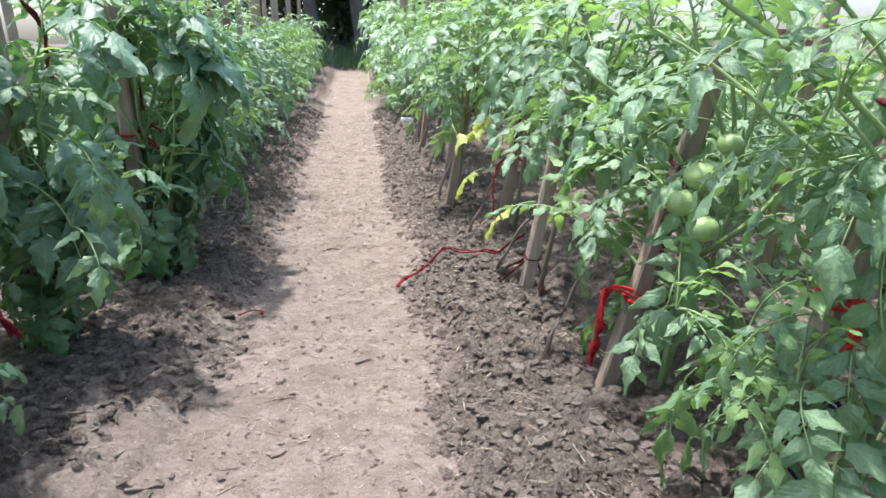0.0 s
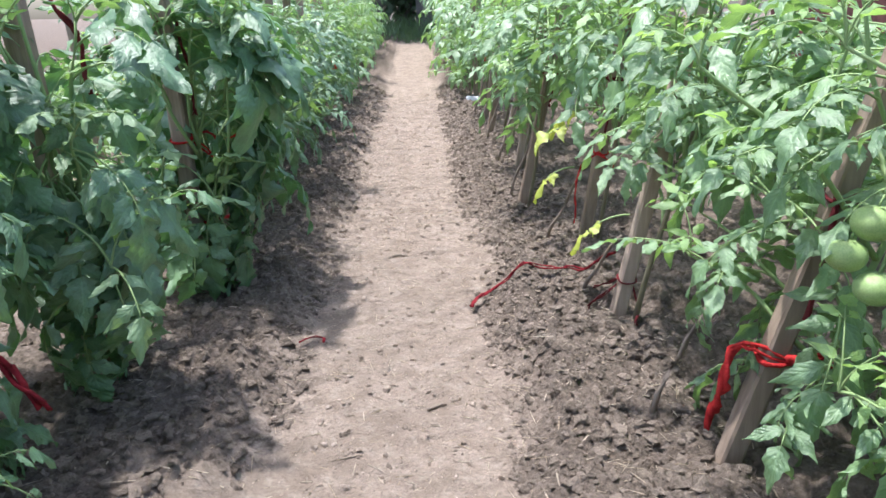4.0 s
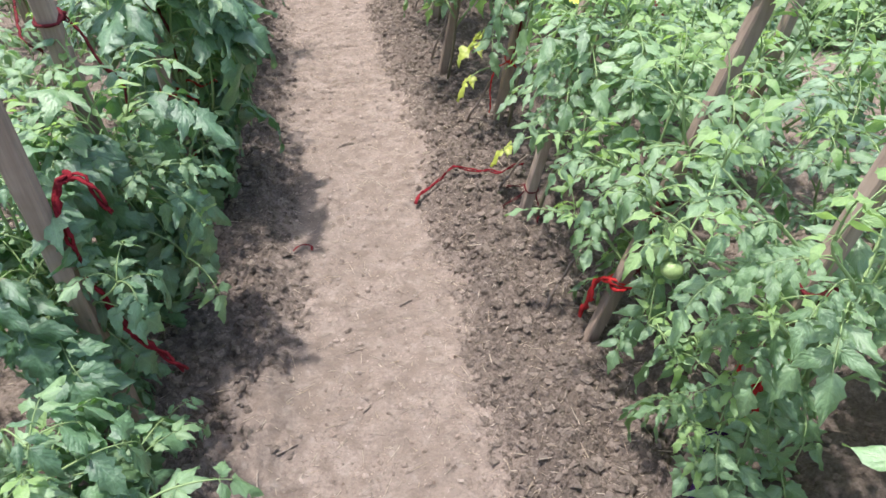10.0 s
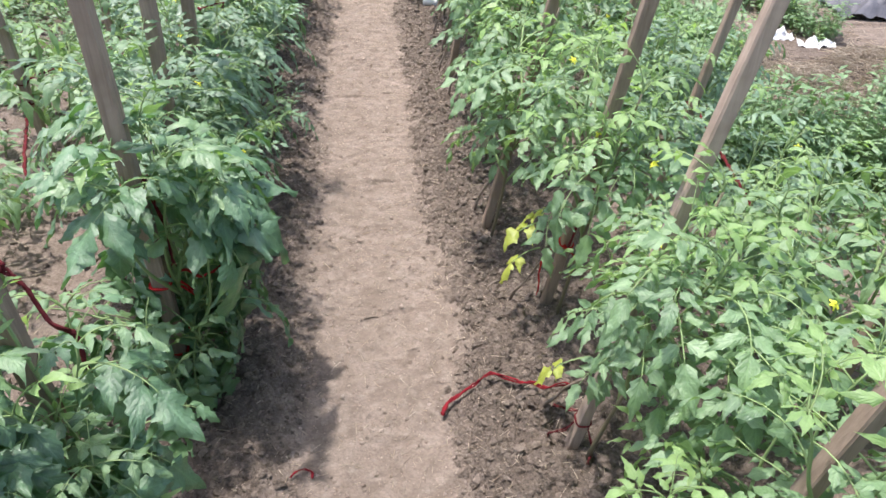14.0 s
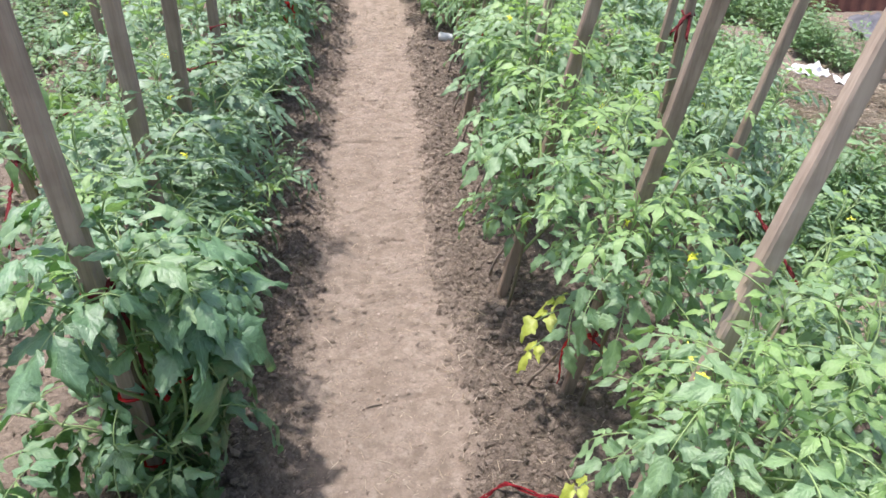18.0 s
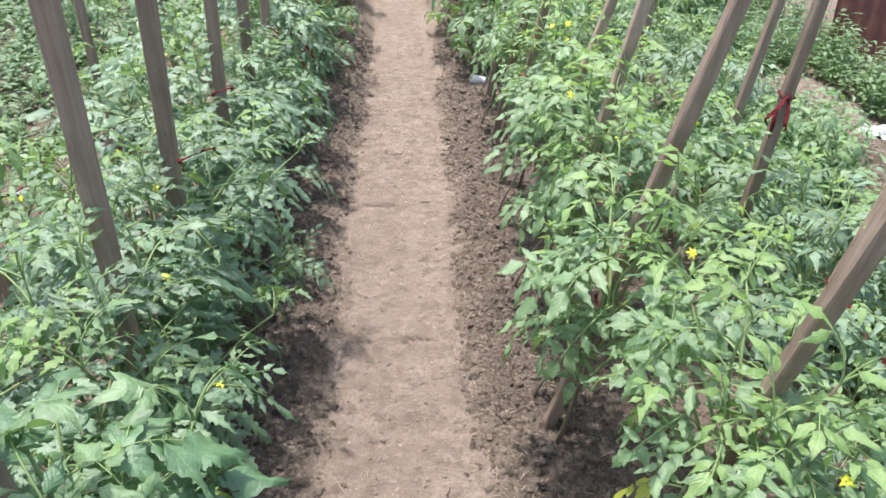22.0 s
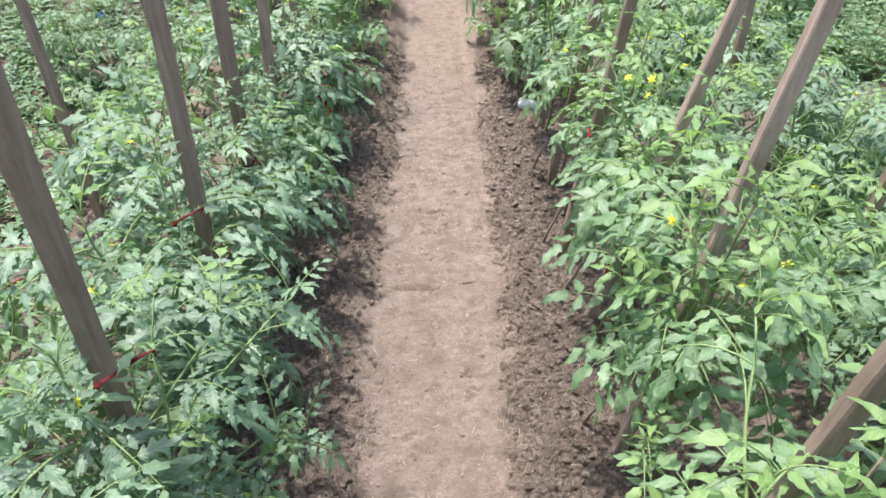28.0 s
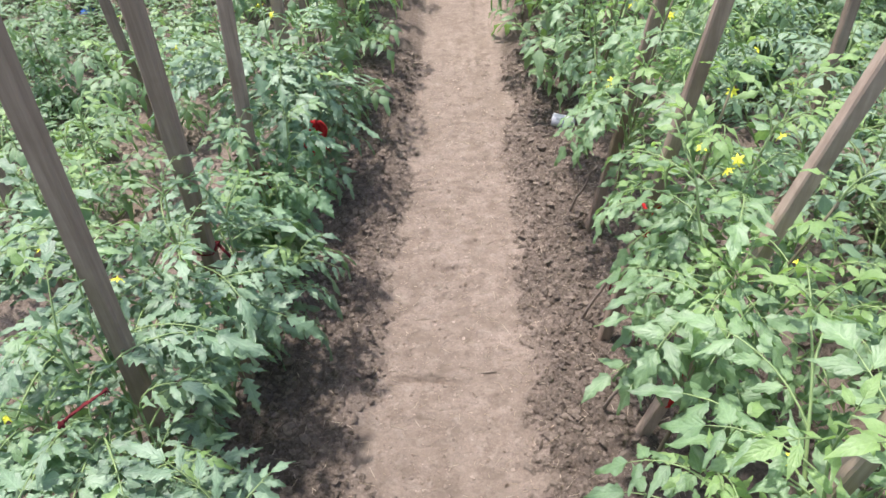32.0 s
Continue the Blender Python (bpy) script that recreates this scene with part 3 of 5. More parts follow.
def tomato_plant(seed, x, y, tall, reach, lean, low, branches, nodes, blades, label, group, fruit=0, flowers=0, size=1.0, fine=True, first=0.05, inner=1.0, along_row=1.25, low_top=0.66, small=0.7, tips=None, clear=(), arms=(), hang=0.0):
    """A staked plant: one main stem, branches out of it, leaves on their nodes. low: the height below which the stems are bare.
    first: how far up the main stem the branches begin. arms: heads of branches at places in the garden. inner: their reach towards the path against that away from it. hang: how far the lower leaves droop."""
    rng = random.Random(seed)
    z = ground_z(x, y) - 0.015
    root = thing("tomato_plant", (x, y, z), label, "tomato plant", group)
    away = 1 if x > 0 else -1
    main = stem_path(rng, Vector((0, 0, 0)), Vector((lean[0], lean[1], tall)), Vector((rng.uniform(-0.03, 0.03), rng.uniform(-0.03, 0.03), 0)))
    lines = [(main, 0.0085, STEM_OLD if low > 0.2 else STEM)]
    for k in range(branches):
        a = 2.399 * k + rng.uniform(0, 1)
        base = along(main, first + (0.62 - first) * k / branches)
        h = tall * rng.uniform(low_top, 1.0) + 0.05 * k / branches
        r = reach * rng.uniform(0.75, 1.2) * (min(1.1, h / tall) ** 1.3 if fine else 1.0)
        dx = r * math.cos(a)
        dx *= 1.0 if dx * away > 0 else inner
        top = Vector((base.x + dx + 0.5 * lean[0], base.y + along_row * r * math.sin(a), max(h, base.z + 0.16)))
        lines.append((stem_path(rng, base, top, Vector((0.3 * dx, 0.35 * r * math.sin(a), -0.02))), 0.0066, STEM))
    for head in arms:
        top = Vector(head) - root.location
        base = along(main, min(0.75, max(first, 0.55 * top.z / tall)))
        lines.append((stem_path(rng, base, top, Vector((0, 0, 0.03))), 0.006, STEM))
    spots = []
    for k, (pts, thick, skin) in enumerate(lines):
        b = Build()
        b.tube(pts, [thick * (1 - 0.6 * i / 10) for i in range(11)], 6)
        part("stem", b.mesh("stem", [skin]), root)
        turn = rng.uniform(0, 6.28)
        count = nodes + 3 if k == 0 else 5 if k > branches else nodes
        for i in range(count):
            s = (0.1 if k == 0 else 0.22) + (0.9 if k == 0 else 0.78) * i / (count - 1)
            p = along(pts, s)
            turn += 2.4 + rng.uniform(-0.4, 0.4)
            if p.z < low:
                continue
            young = s > 0.9
            rel = p - lines[0][0][0]
            out = math.atan2(-(rel.x - lean[0] * p.z / tall), rel.y) + rng.uniform(-0.9, 0.9) if k and rng.random() < 0.6 else turn
            me = rng.choice((tips or YOUNG) if young else blades)
            shade = min(1.0, small + (1.2 - small) * p.z / tall)
            k2 = size * rng.uniform(0.75, 1.12) * (1.0 if young else shade - 0.2 * max(0, s - 0.6))
            if out_side(p, out, k2) > 0.42 * inner + 0.05 and away * math.sin(out) > 0:
                k2 *= 0.7
            middle = p + Vector((-math.sin(out), math.cos(out), 0.3)) * 0.16 * k2 + root.location
            if any((middle - Vector(q[:3])).length < q[3] for q in clear):
                continue
            part("leaf", me, root, leaf_pose(p, out, rng.uniform(-0.35, 0.2) - (0.3 if p.z < 0.35 * tall else 0) - (hang if p.z < 0.66 * tall else 0), rng.uniform(-0.3, 0.3), k2))
        if fine:
            for q in range(2):
                part("leaf", rng.choice(tips or YOUNG), root, leaf_pose(Vector(pts[-1]), turn + 2.6 * q, rng.uniform(0.1, 0.6), 0, size * rng.uniform(0.6, 1.0)))
        spots.append(pts)
    for i in range(fruit):
        p = along(rng.choice(spots), rng.uniform(0.28, 0.6))
        k = rng.uniform(0.022, 0.034)
        a = rng.uniform(1.8, 4.4) if x > 0 else rng.uniform(-1.2, 1.2)
        f = part("tomato", FRUIT_ME, root, Matrix.Translation(p + Vector((0.045 * math.cos(a), 0.045 * math.sin(a), -0.03))) @ Matrix.Scale(k, 4), "unripe green tomato")
        part("calyx", CALYX_ME, f)
    for i in range(flowers):
        p = along(rng.choice(spots), rng.uniform(0.8, 1.0))
        part("flower", FLOWER_ME, root, Matrix.Translation(p + Vector((rng.uniform(-0.08, 0.08), rng.uniform(-0.08, 0.08), rng.uniform(0.02, 0.07)))) @ Euler((rng.uniform(-0.9, 0.9), rng.uniform(-0.9, 0.9), 0)).to_matrix().to_4x4(), "yellow flower")
    return root


def out_side(p, az, k):
    """How far across the row the tip of a leaf reaches."""
    return abs(p.x - 0.3 * k * math.sin(az))


STAKES = []


def stake(x, y, tx, ty, tall, w, material, label, group="stakes in the rows"):
    """A square sawn stake driven into the soil, from (x, y) on the ground, at (tx, ty) when 1.2 m up."""
    rng = random.Random(int(1000 * (x + 7 * y)))
    b = Build()
    n = 7
    rings = []
    z = ground_z(x, y)
    for i in range(n + 1):
        s = -0.12 + (tall + 0.12) * i / n
        c = Vector(((tx - x) * s / 1.2, (ty - y) * s / 1.2, s))
        r = w / 2 * (1 + rng.uniform(-0.05, 0.05)) * (0.9 if i == n else 1)
        ring, cut = [], 0.25
        for cx, cy in ((1, -1 + cut), (1, 1 - cut), (1 - cut, 1), (-1 + cut, 1), (-1, 1 - cut), (-1, -1 + cut), (-1 + cut, -1), (1 - cut, -1)):
            b.v.append(c + Vector((cx * r + rng.uniform(-1, 1) * 0.0012, cy * r * 0.9 + rng.uniform(-1, 1) * 0.0012, rng.uniform(-0.004, 0.004) if i == n else 0)))
            ring.append(len(b.v) - 1)
        rings.append(ring)
    for r0, r1 in zip(rings, rings[1:]):
        for j in range(8):
            b.face((r0[j], r0[(j + 1) % 8], r1[(j + 1) % 8], r1[j]))
    b.face(tuple(rings[-1]))
    b.face(tuple(reversed(rings[0])))
    ob = thing("wooden_stake", (x, y, z), label, "stake", group, b.mesh("wooden_stake", [material], False))
    STAKES.append((x, y, tx, ty, w))
    return ob


def ribbon(b, pts, w, rng, slot=0):
    """A crumpled strip of cloth on a smooth line through pts."""
    p = [Vector(q) for q in pts]
    p = [p[0] * 2 - p[1]] + p + [p[-1] * 2 - p[-2]]
    full = []
    for i in range(1, len(p) - 2):
        steps = max(3, int((p[i + 1] - p[i]).length / 0.014))
        for k in range(steps):
            t = k / steps
            full.append(0.5 * (2 * p[i] + (p[i + 1] - p[i - 1]) * t + (2 * p[i - 1] - 5 * p[i] + 4 * p[i + 1] - p[i + 2]) * t * t + (3 * p[i] - p[i - 1] - 3 * p[i + 1] + p[i + 2]) * t ** 3))
    full.append(p[-2])
    for strand in range(2):
        a0 = rng.uniform(0, 6.28)
        line = []
        for i, q in enumerate(full):
            a = a0 + i * 0.55 + strand * math.pi
            line.append(q + Vector((math.cos(a), math.sin(a), math.sin(a + 1))) * w * 0.2 + Vector((rng.uniform(-1, 1), rng.uniform(-1, 1), rng.uniform(-1, 1))) * w * 0.1)
        b.tube(line, [w * rng.uniform(0.22, 0.42) for _ in line], 6, slot, 0.45)


def cloth_tie(place, tails, material, w=0.016, label="red cloth strip tied round a stake", wrap=True):
    """A knotted cloth strip: a loop round the nearest stake, a knot on it and hanging tails through the given points."""
    rng = random.Random(int(place[0] * 991 + place[1] * 577 + place[2] * 313))

    def axis(st):
        s = (place[2] - ground_z(st[0], st[1])) / 1.2
        return Vector((st[0] + (st[2] - st[0]) * s, st[1] + (st[3] - st[1]) * s, place[2]))

    near = min(STAKES, key=lambda st: (axis(st) - Vector(place)).length)
    c = axis(near) if wrap else Vector(place)
    out = Vector((place[0] - c.x, place[1] - c.y, 0))
    out = out.normalized() if out.length > 1e-4 else Vector((0, -1, 0))
    r = near[4] * 0.5 + w * 0.2 if wrap else 0.0
    a0 = math.atan2(out.y, out.x)
    b = Build()
    for turn in range(1 if wrap else 0):
        loop = []
        for i in range(17):
            a = a0 + i * math.pi / 8
            q = r / max(abs(math.cos(a)), abs(math.sin(a))) ** 0.75
            loop.append((q * math.cos(a), q * math.sin(a), 0.008 * math.sin(a)))
        b.tube(loop, [w * rng.uniform(0.2, 0.36) for _ in loop], 6, 0, 0.6)
    k = out * (r * 1.25)
    for i in range(3):
        d = Vector((rng.uniform(-1, 1), rng.uniform(-1, 1), rng.uniform(-0.7, 0.7))).normalized() * w * 0.7
        b.tube([k - d, k, k + d], [w * 0.22, w * 0.42, w * 0.2], 6)
    for tail in tails:
        ribbon(b, [tuple(k)] + [tuple(Vector(q) - c) for q in tail], w, rng)
        end = Vector(tail[-1]) - c
        for i in range(3):
            b.tube([end, end + Vector((rng.uniform(-0.01, 0.01), rng.uniform(-0.01, 0.01), -0.018))], [w * 0.16, w * 0.08], 4)
    return thing("cloth_tie", tuple(c), label, "cloth strip", "cloth ties", b.mesh("cloth_tie", [material]))


# left row, right row: (y, x at the foot, x and y 1.2 m up)
LEFT = [(-0.55, -0.6, -0.62, -0.55), (0.08, -0.6, -0.6, 0.05), (0.78, -0.60, -0.60, 0.78), (1.43, -0.57, -0.6, 1.42), (1.95, -0.56, -0.62, 1.93), (2.56, -0.49, -0.531, 2.565),
        (3.30, -0.60, -0.584, 3.275), (3.92, -0.645, -0.574, 3.81), (4.63, -0.636, -0.618, 4.663), (5.22, -0.63, -0.61, 5.205), (5.86, -0.69, -0.615, 5.872), (6.5, -0.63, -0.62, 6.52)]
RIGHT = [(-0.3, 0.85, 1.0, -0.3), (0.35, 0.88, 1.02, 0.33), (1.02, 0.88, 1.06, 0.98), (1.55, 0.80, 1.13, 1.58), (2.25, 0.773, 0.994, 2.262), (2.94, 0.836, 0.955, 2.785),
         (3.59, 0.69, 0.898, 3.53), (4.29, 0.766, 0.94, 4.23), (4.97, 0.78, 1.06, 4.92), (5.42, 0.715, 0.86, 5.34), (6.1, 0.75, 0.92, 6.05), (6.7, 0.76, 0.9, 6.7)]

L_ARMS = {3: ((-0.58, 1.62, 0.84), (-0.66, 1.74, 0.88), (-0.72, 1.55, 0.8), (-0.48, 1.4, 0.62), (-0.44, 1.27, 0.24)), 4: ((-0.46, 1.9, 0.88), (-0.58, 1.84, 0.86), (-0.40, 1.72, 0.42), (-0.44, 2.12, 0.42), (-0.72, 2.04, 0.44), (-0.64, 2.16, 0.42), (-0.78, 1.82, 0.5)), 5: ((-0.55, 2.46, 0.42), (-0.72, 2.54, 0.42), (-0.40, 2.5, 0.36), (-0.48, 2.40, 0.3), (-0.84, 2.62, 0.38), (-0.32, 2.8, 0.54), (-0.31, 2.92, 0.75), (-0.38, 2.6, 0.82)),
          6: ((-0.28, 3.64, 0.5), (-0.30, 3.12, 0.68)), 7: ((-0.3, 4.02, 0.5), (-0.24, 4.12, 0.4), (-0.24, 4.2, 0.82), (-0.36, 3.98, 0.92)), 9: ((-0.36, 5.3, 0.56),), 10: ((-0.42, 5.76, 0.62),)}
R_ARMS = {2: ((0.63, 0.98, 0.92), (0.76, 1.08, 1.0), (0.82, 0.82, 1.0), (0.86, 0.95, 0.36), (0.80, 1.0, 0.3), (0.92, 1.2, 0.32), (0.88, 1.02, 0.45), (0.84, 0.92, 0.74), (0.68, 1.18, 0.84)), 3: ((0.66, 1.5, 0.8), (0.88, 1.54, 0.95), (0.93, 1.4, 0.98), (0.74, 1.70, 0.42), (0.86, 1.70, 0.58), (0.84, 1.32, 0.33), (0.83, 1.85, 0.46)),
          4: ((0.93, 2.30, 0.78), (0.87, 2.48, 0.58), (0.98, 2.18, 0.95)), 5: ((0.91, 2.70, 0.88), (0.75, 2.98, 0.93), (0.71, 2.9, 0.85), (0.79, 3.07, 1.03), (0.91, 3.03, 1.08)),
          6: ((0.65, 3.82, 0.64), (0.84, 3.86, 1.05)), 7: ((0.75, 4.28, 0.73), (0.67, 4.25, 0.92), (0.81, 4.2, 1.05), (0.97, 4.12, 1.08), (0.87, 4.48, 1.08)), 8: ((0.82, 4.74, 0.9), (0.75, 5.04, 1.14))}
TIPS_D = [BROAD_TIPS[i] for i in range(4)] + YOUNG[:1]
L_LABEL = "dense dark green tomato plant tied to a stake"
R_LABEL = "bright green tomato plant with bare lower stems beside a stake"
L_CLEAR = [(-0.50, 1.34, 0.76, 0.09), (-0.50, 1.90, 0.92, 0.11), (-0.47, 3.70, 1.1, 0.2), (-0.53, 4.33, 1.06, 0.2), 
           (-0.50, 2.30, 0.66, 0.19), (-0.32, 2.34, 0.52, 0.17), (-0.64, 2.42, 0.72, 0.12), (-0.42, 2.50, 0.58, 0.13), (-0.36, 2.38, 0.72, 0.12),
           (-0.42, 2.22, 0.82, 0.18), (-0.28, 2.22, 0.8, 0.16), (-0.60, 2.24, 0.82, 0.17), (-0.74, 2.28, 0.8, 0.14), (-0.34, 2.12, 0.62, 0.12)]
for i, (y, x, tx, ty) in enumerate(LEFT):
    stake(x, y, tx, ty, 1.85, 0.048, WOOD, "weathered grey-brown square wooden stake in a tomato row")
    heads = L_ARMS.get(i, ()) + ((x + 0.02, y - 0.2, 0.84), (x - 0.12, y - 0.16, 0.8), (x + 0.13, y - 0.2, 0.68))
    common = dict(label=L_LABEL, group="tomato plants", tips=TIPS_D, clear=L_CLEAR)
    if 0.5 < y < 1.0:
        L_FIRST = tomato_plant(100 + i, x - 0.02, y + 0.2, 0.6, 0.12, (0.0, 0.02), 0.02, 6, 6, BROAD, size=0.88, first=0.02, inner=0.6, along_row=0.9, low_top=0.4, small=0.8, arms=((-0.42, 0.88, 0.34), (-0.46, 1.14, 0.3), (-0.48, 0.72, 0.3)), **common)
        for blade, place, az, k in ((BROAD_TIPS[2], (-0.34, 0.84, 0.58), -1.5, 0.8), (BROAD[3], (-0.36, 0.8, 0.36), -1.7, 0.75)):
            part("leaf", blade, L_FIRST, leaf_pose(Vector(place) - L_FIRST.location, az, -0.35, 0.1, k))
    elif y < 1.6:
        tomato_plant(100 + i, x - (0.08 if y > 1 else 0.2), y + 0.05, 0.88, 0.1, (-0.02, 0.0), 0.02, 5, 7, BROAD, fruit=i % 2, size=0.84, first=0.02, inner=0.4, along_row=1.1, low_top=0.3, small=0.75, arms=L_ARMS.get(i, ()), **common)
    elif y < 2.2:
        tomato_plant(100 + i, x - 0.01, y - 0.06, 0.9, 0.12, (0.0, 0.0), 0.02, 5, 7, BROAD, fruit=i % 2, size=0.9, first=0.02, inner=0.85, along_row=1.1, low_top=0.3, small=0.7, arms=heads, hang=0.75, **common)
    elif y < 2.8:
        tomato_plant(100 + i, x + 0.01, y + 0.02, 0.95, 0.18, (0.0, 0.03), 0.02, 6, 7, BROAD, fruit=i % 2, size=1.06, first=0.06, inner=0.85, along_row=1.2, low_top=0.5, small=0.6, arms=L_ARMS[5] + ((x + 0.02, y - 0.12, 0.86), (x - 0.12, y - 0.1, 0.82), (x + 0.2, y - 0.02, 0.88), (x + 0.08, y - 0.06, 0.95), (x - 0.06, y - 0.04, 0.95)), hang=0.75, **common)
    elif 5.7 < y < 6.0:
        tomato_plant(100 + i, x + 0.06, y - 0.08, 0.72, 0.17, (0.0, 0.0), 0.02, 9, 9, BROAD, fruit=1, size=0.62, first=0.03, inner=0.9, along_row=1.0, low_top=0.55, small=0.8, arms=L_ARMS[10], hang=0.3, **common)
    else:
        common["tips"] = YOUNG_G
        tomato_plant(100 + i, x - 0.02, y - 0.1, 0.93, 0.2, (0.0, 0.0), 0.05, 5, 8, SPIKY, fruit=i % 2, flowers=2, size=1.1, first=0.06, inner=0.8, along_row=1.2, low_top=0.66, small=0.7, arms=heads, hang=0.5 if y < 3.5 else 0.2, **common)
R_CLEAR = [(0.72, 1.02, 0.28, 0.11), (0.80, 1.13, 0.2, 0.1), (0.76, 0.92, 0.2, 0.1), (0.84, 1.31, 0.57, 0.16), (0.66, 0.98, 0.64, 0.13), (0.95, 2.92, 0.38, 0.2), (0.83, 2.76, 0.6, 0.16), (0.72, 2.56, 0.74, 0.13), (1.04, 2.8, 0.52, 0.18), (0.93, 2.62, 0.62, 0.13)]
R_PLANTS = []
for i, (y, x, tx, ty) in enumerate(RIGHT):
    stake(x, y, tx, ty, 1.8, 0.043, WOOD_PALE if i in (4, 7, 8) else WOOD, "leaning sawn wooden stake in a tomato row")
    bare = 1.9 < y < 3.2 or y > 5.2
    thin = 2.8 < y < 3.2
    low = 0.15 if y < 1.3 else 0.2 if y < 1.9 else 0.6 if thin else 0.5 if y < 2.6 or 5.3 < y < 5.8 else 0.46 if bare else 0.42
    sx = x + 0.72 * (tx - x)
    heads = R_ARMS.get(i, ()) + (((sx - 0.04, y - 0.2, 0.92), (sx + 0.1, y - 0.18, 0.94), (sx - 0.1, y - 0.14, 0.84)) if y > 1.9 else ())
    R_PLANTS.append(tomato_plant(200 + i, x + (0.12 if y < 1.9 else 0.09 if 5.3 < y < 5.8 else 0.03 if bare else 0.01), y - (0.03 if y < 1.9 else 0.07 if bare else 0.1), 1.0 if y < 3.2 else 1.1, 0.16 if thin else 0.25, (0.85 * (tx - x), 0.8 * (ty - y) - 0.02), low, 4 if y < 1.9 or y > 3.2 else 3 if thin else 5, 8, NEAR_R if y < 1.9 else OVAL, R_LABEL, "tomato plants",
                 fruit=0, flowers=3 if y > 2.2 else 0, size=0.95 if y < 1.9 else 1.0, first=0.03 if y < 1.9 else 0.28, inner=0.45 if y < 1.9 else 0.35 if y < 2.6 or 5.3 < y < 5.8 else 0.5, small=0.85 if y < 1.9 else 0.6, along_row=0.95, clear=R_CLEAR, arms=heads, hang=0.3))


def hung(me, name, place, az, tilt, k, parent, label):
    """A part of a plant at a place in the garden."""
    return part(name, me, parent, leaf_pose(Vector(place) - parent.location, az, tilt, 0.15, k), label)


for me, place, az, row in ((YELLOW[0], (0.80, 2.90, 0.50), 1.7, 5), (YELLOW[1], (0.79, 2.97, 0.33), 1.9, 5), (YELLOW[2], (0.83, 2.38, 0.31), 1.7, 4), (YELLOW[1], (0.85, 2.88, 0.56), 1.2, 5)):
    hung(me, "leaf", place, az, -0.15, 1.05, R_PLANTS[row], "yellowing leaf")
for place, k in (((0.87, 1.40, 0.52), 0.031), ((0.905, 1.37, 0.475), 0.031), ((0.905, 1.40, 0.57), 0.033), ((0.97, 1.42, 0.63), 0.026), ((1.0, 0.98, 0.42), 0.034)):
    fruit = hung(FRUIT_ME, "tomato", place, 0.3, 0.0, k, R_PLANTS[3 if place[1] > 1.2 else 2], "unripe green tomato")
    part("calyx", CALYX_ME, fruit)

# rows behind
for i in range(13):
    y = 0.3 + 0.66 * i
    for x, seed, tx in ((-1.5, 300, -1.56), (1.62, 400, 1.72)):
        small_one = x < 0 and i % 2 and y > 1.5
        rng = random.Random(seed + i)
        px, py = x + rng.uniform(-0.08, 0.08), y + rng.uniform(-0.1, 0.1)
        if (x < 0 and not small_one) or (x > 0 and i % 2):
            stake(px, py, tx + rng.uniform(-0.05, 0.05), py, 1.6, 0.042, WOOD, "thin weathered wooden stake in a back row", "stakes in the rows")
        tomato_plant(seed + i, px + 0.06, py + 0.05, 0.42 if small_one else rng.uniform(0.6, 0.85), 0.22 if x < 0 else 0.28, (0, 0), 0.06, 3 if small_one else 5 if x < 0 else 9, 7 if x < 0 else 10, ROUGH_L if x < 0 or i % 4 == 3 else FEATHERY, "bushy green tomato plant in a back row", "tomato plants", flowers=1, size=0.9, fine=False)


def far_plant(seed, tall, rough):
    """One joined plant for the distant ends of the rows."""
    rng = random.Random(seed)
    v, f, k, uv, base = [], [], [], [], 0
    for s in range(6):
        a = s * 1.05
        r = rng.uniform(0.08, 0.26)
        for i in range(9):
            h = tall * (0.1 + 0.9 * i / 8) * rng.uniform(0.8, 1.05)
            src = rng.choice(rough)
            m = leaf_pose(Vector((r * math.cos(a), 1.3 * r * math.sin(a), h)), rng.uniform(0, 6.28), rng.uniform(-0.3, 0.3), rng.uniform(-0.3, 0.3), rng.uniform(0.8, 1.15))
            base = len(v)
            v.extend([m @ q.co for q in src.vertices])
            for p in src.polygons:
                f.append(tuple(base + n for n in p.vertices))
                k.append(p.material_index)
            uv.extend([c for d in src.uv_layers[0].data for c in d.uv])
    me = bpy.data.meshes.new("foliage")
    me.from_pydata([tuple(q) for q in v], [], f)
    me.materials.append(rough[0].materials[0])
    me.materials.append(STEM)
    me.polygons.foreach_set("material_index", k)
    me.polygons.foreach_set("use_smooth", [True] * len(f))
    me.uv_layers.new(name="uv").data.foreach_set("uv", uv)
    return me


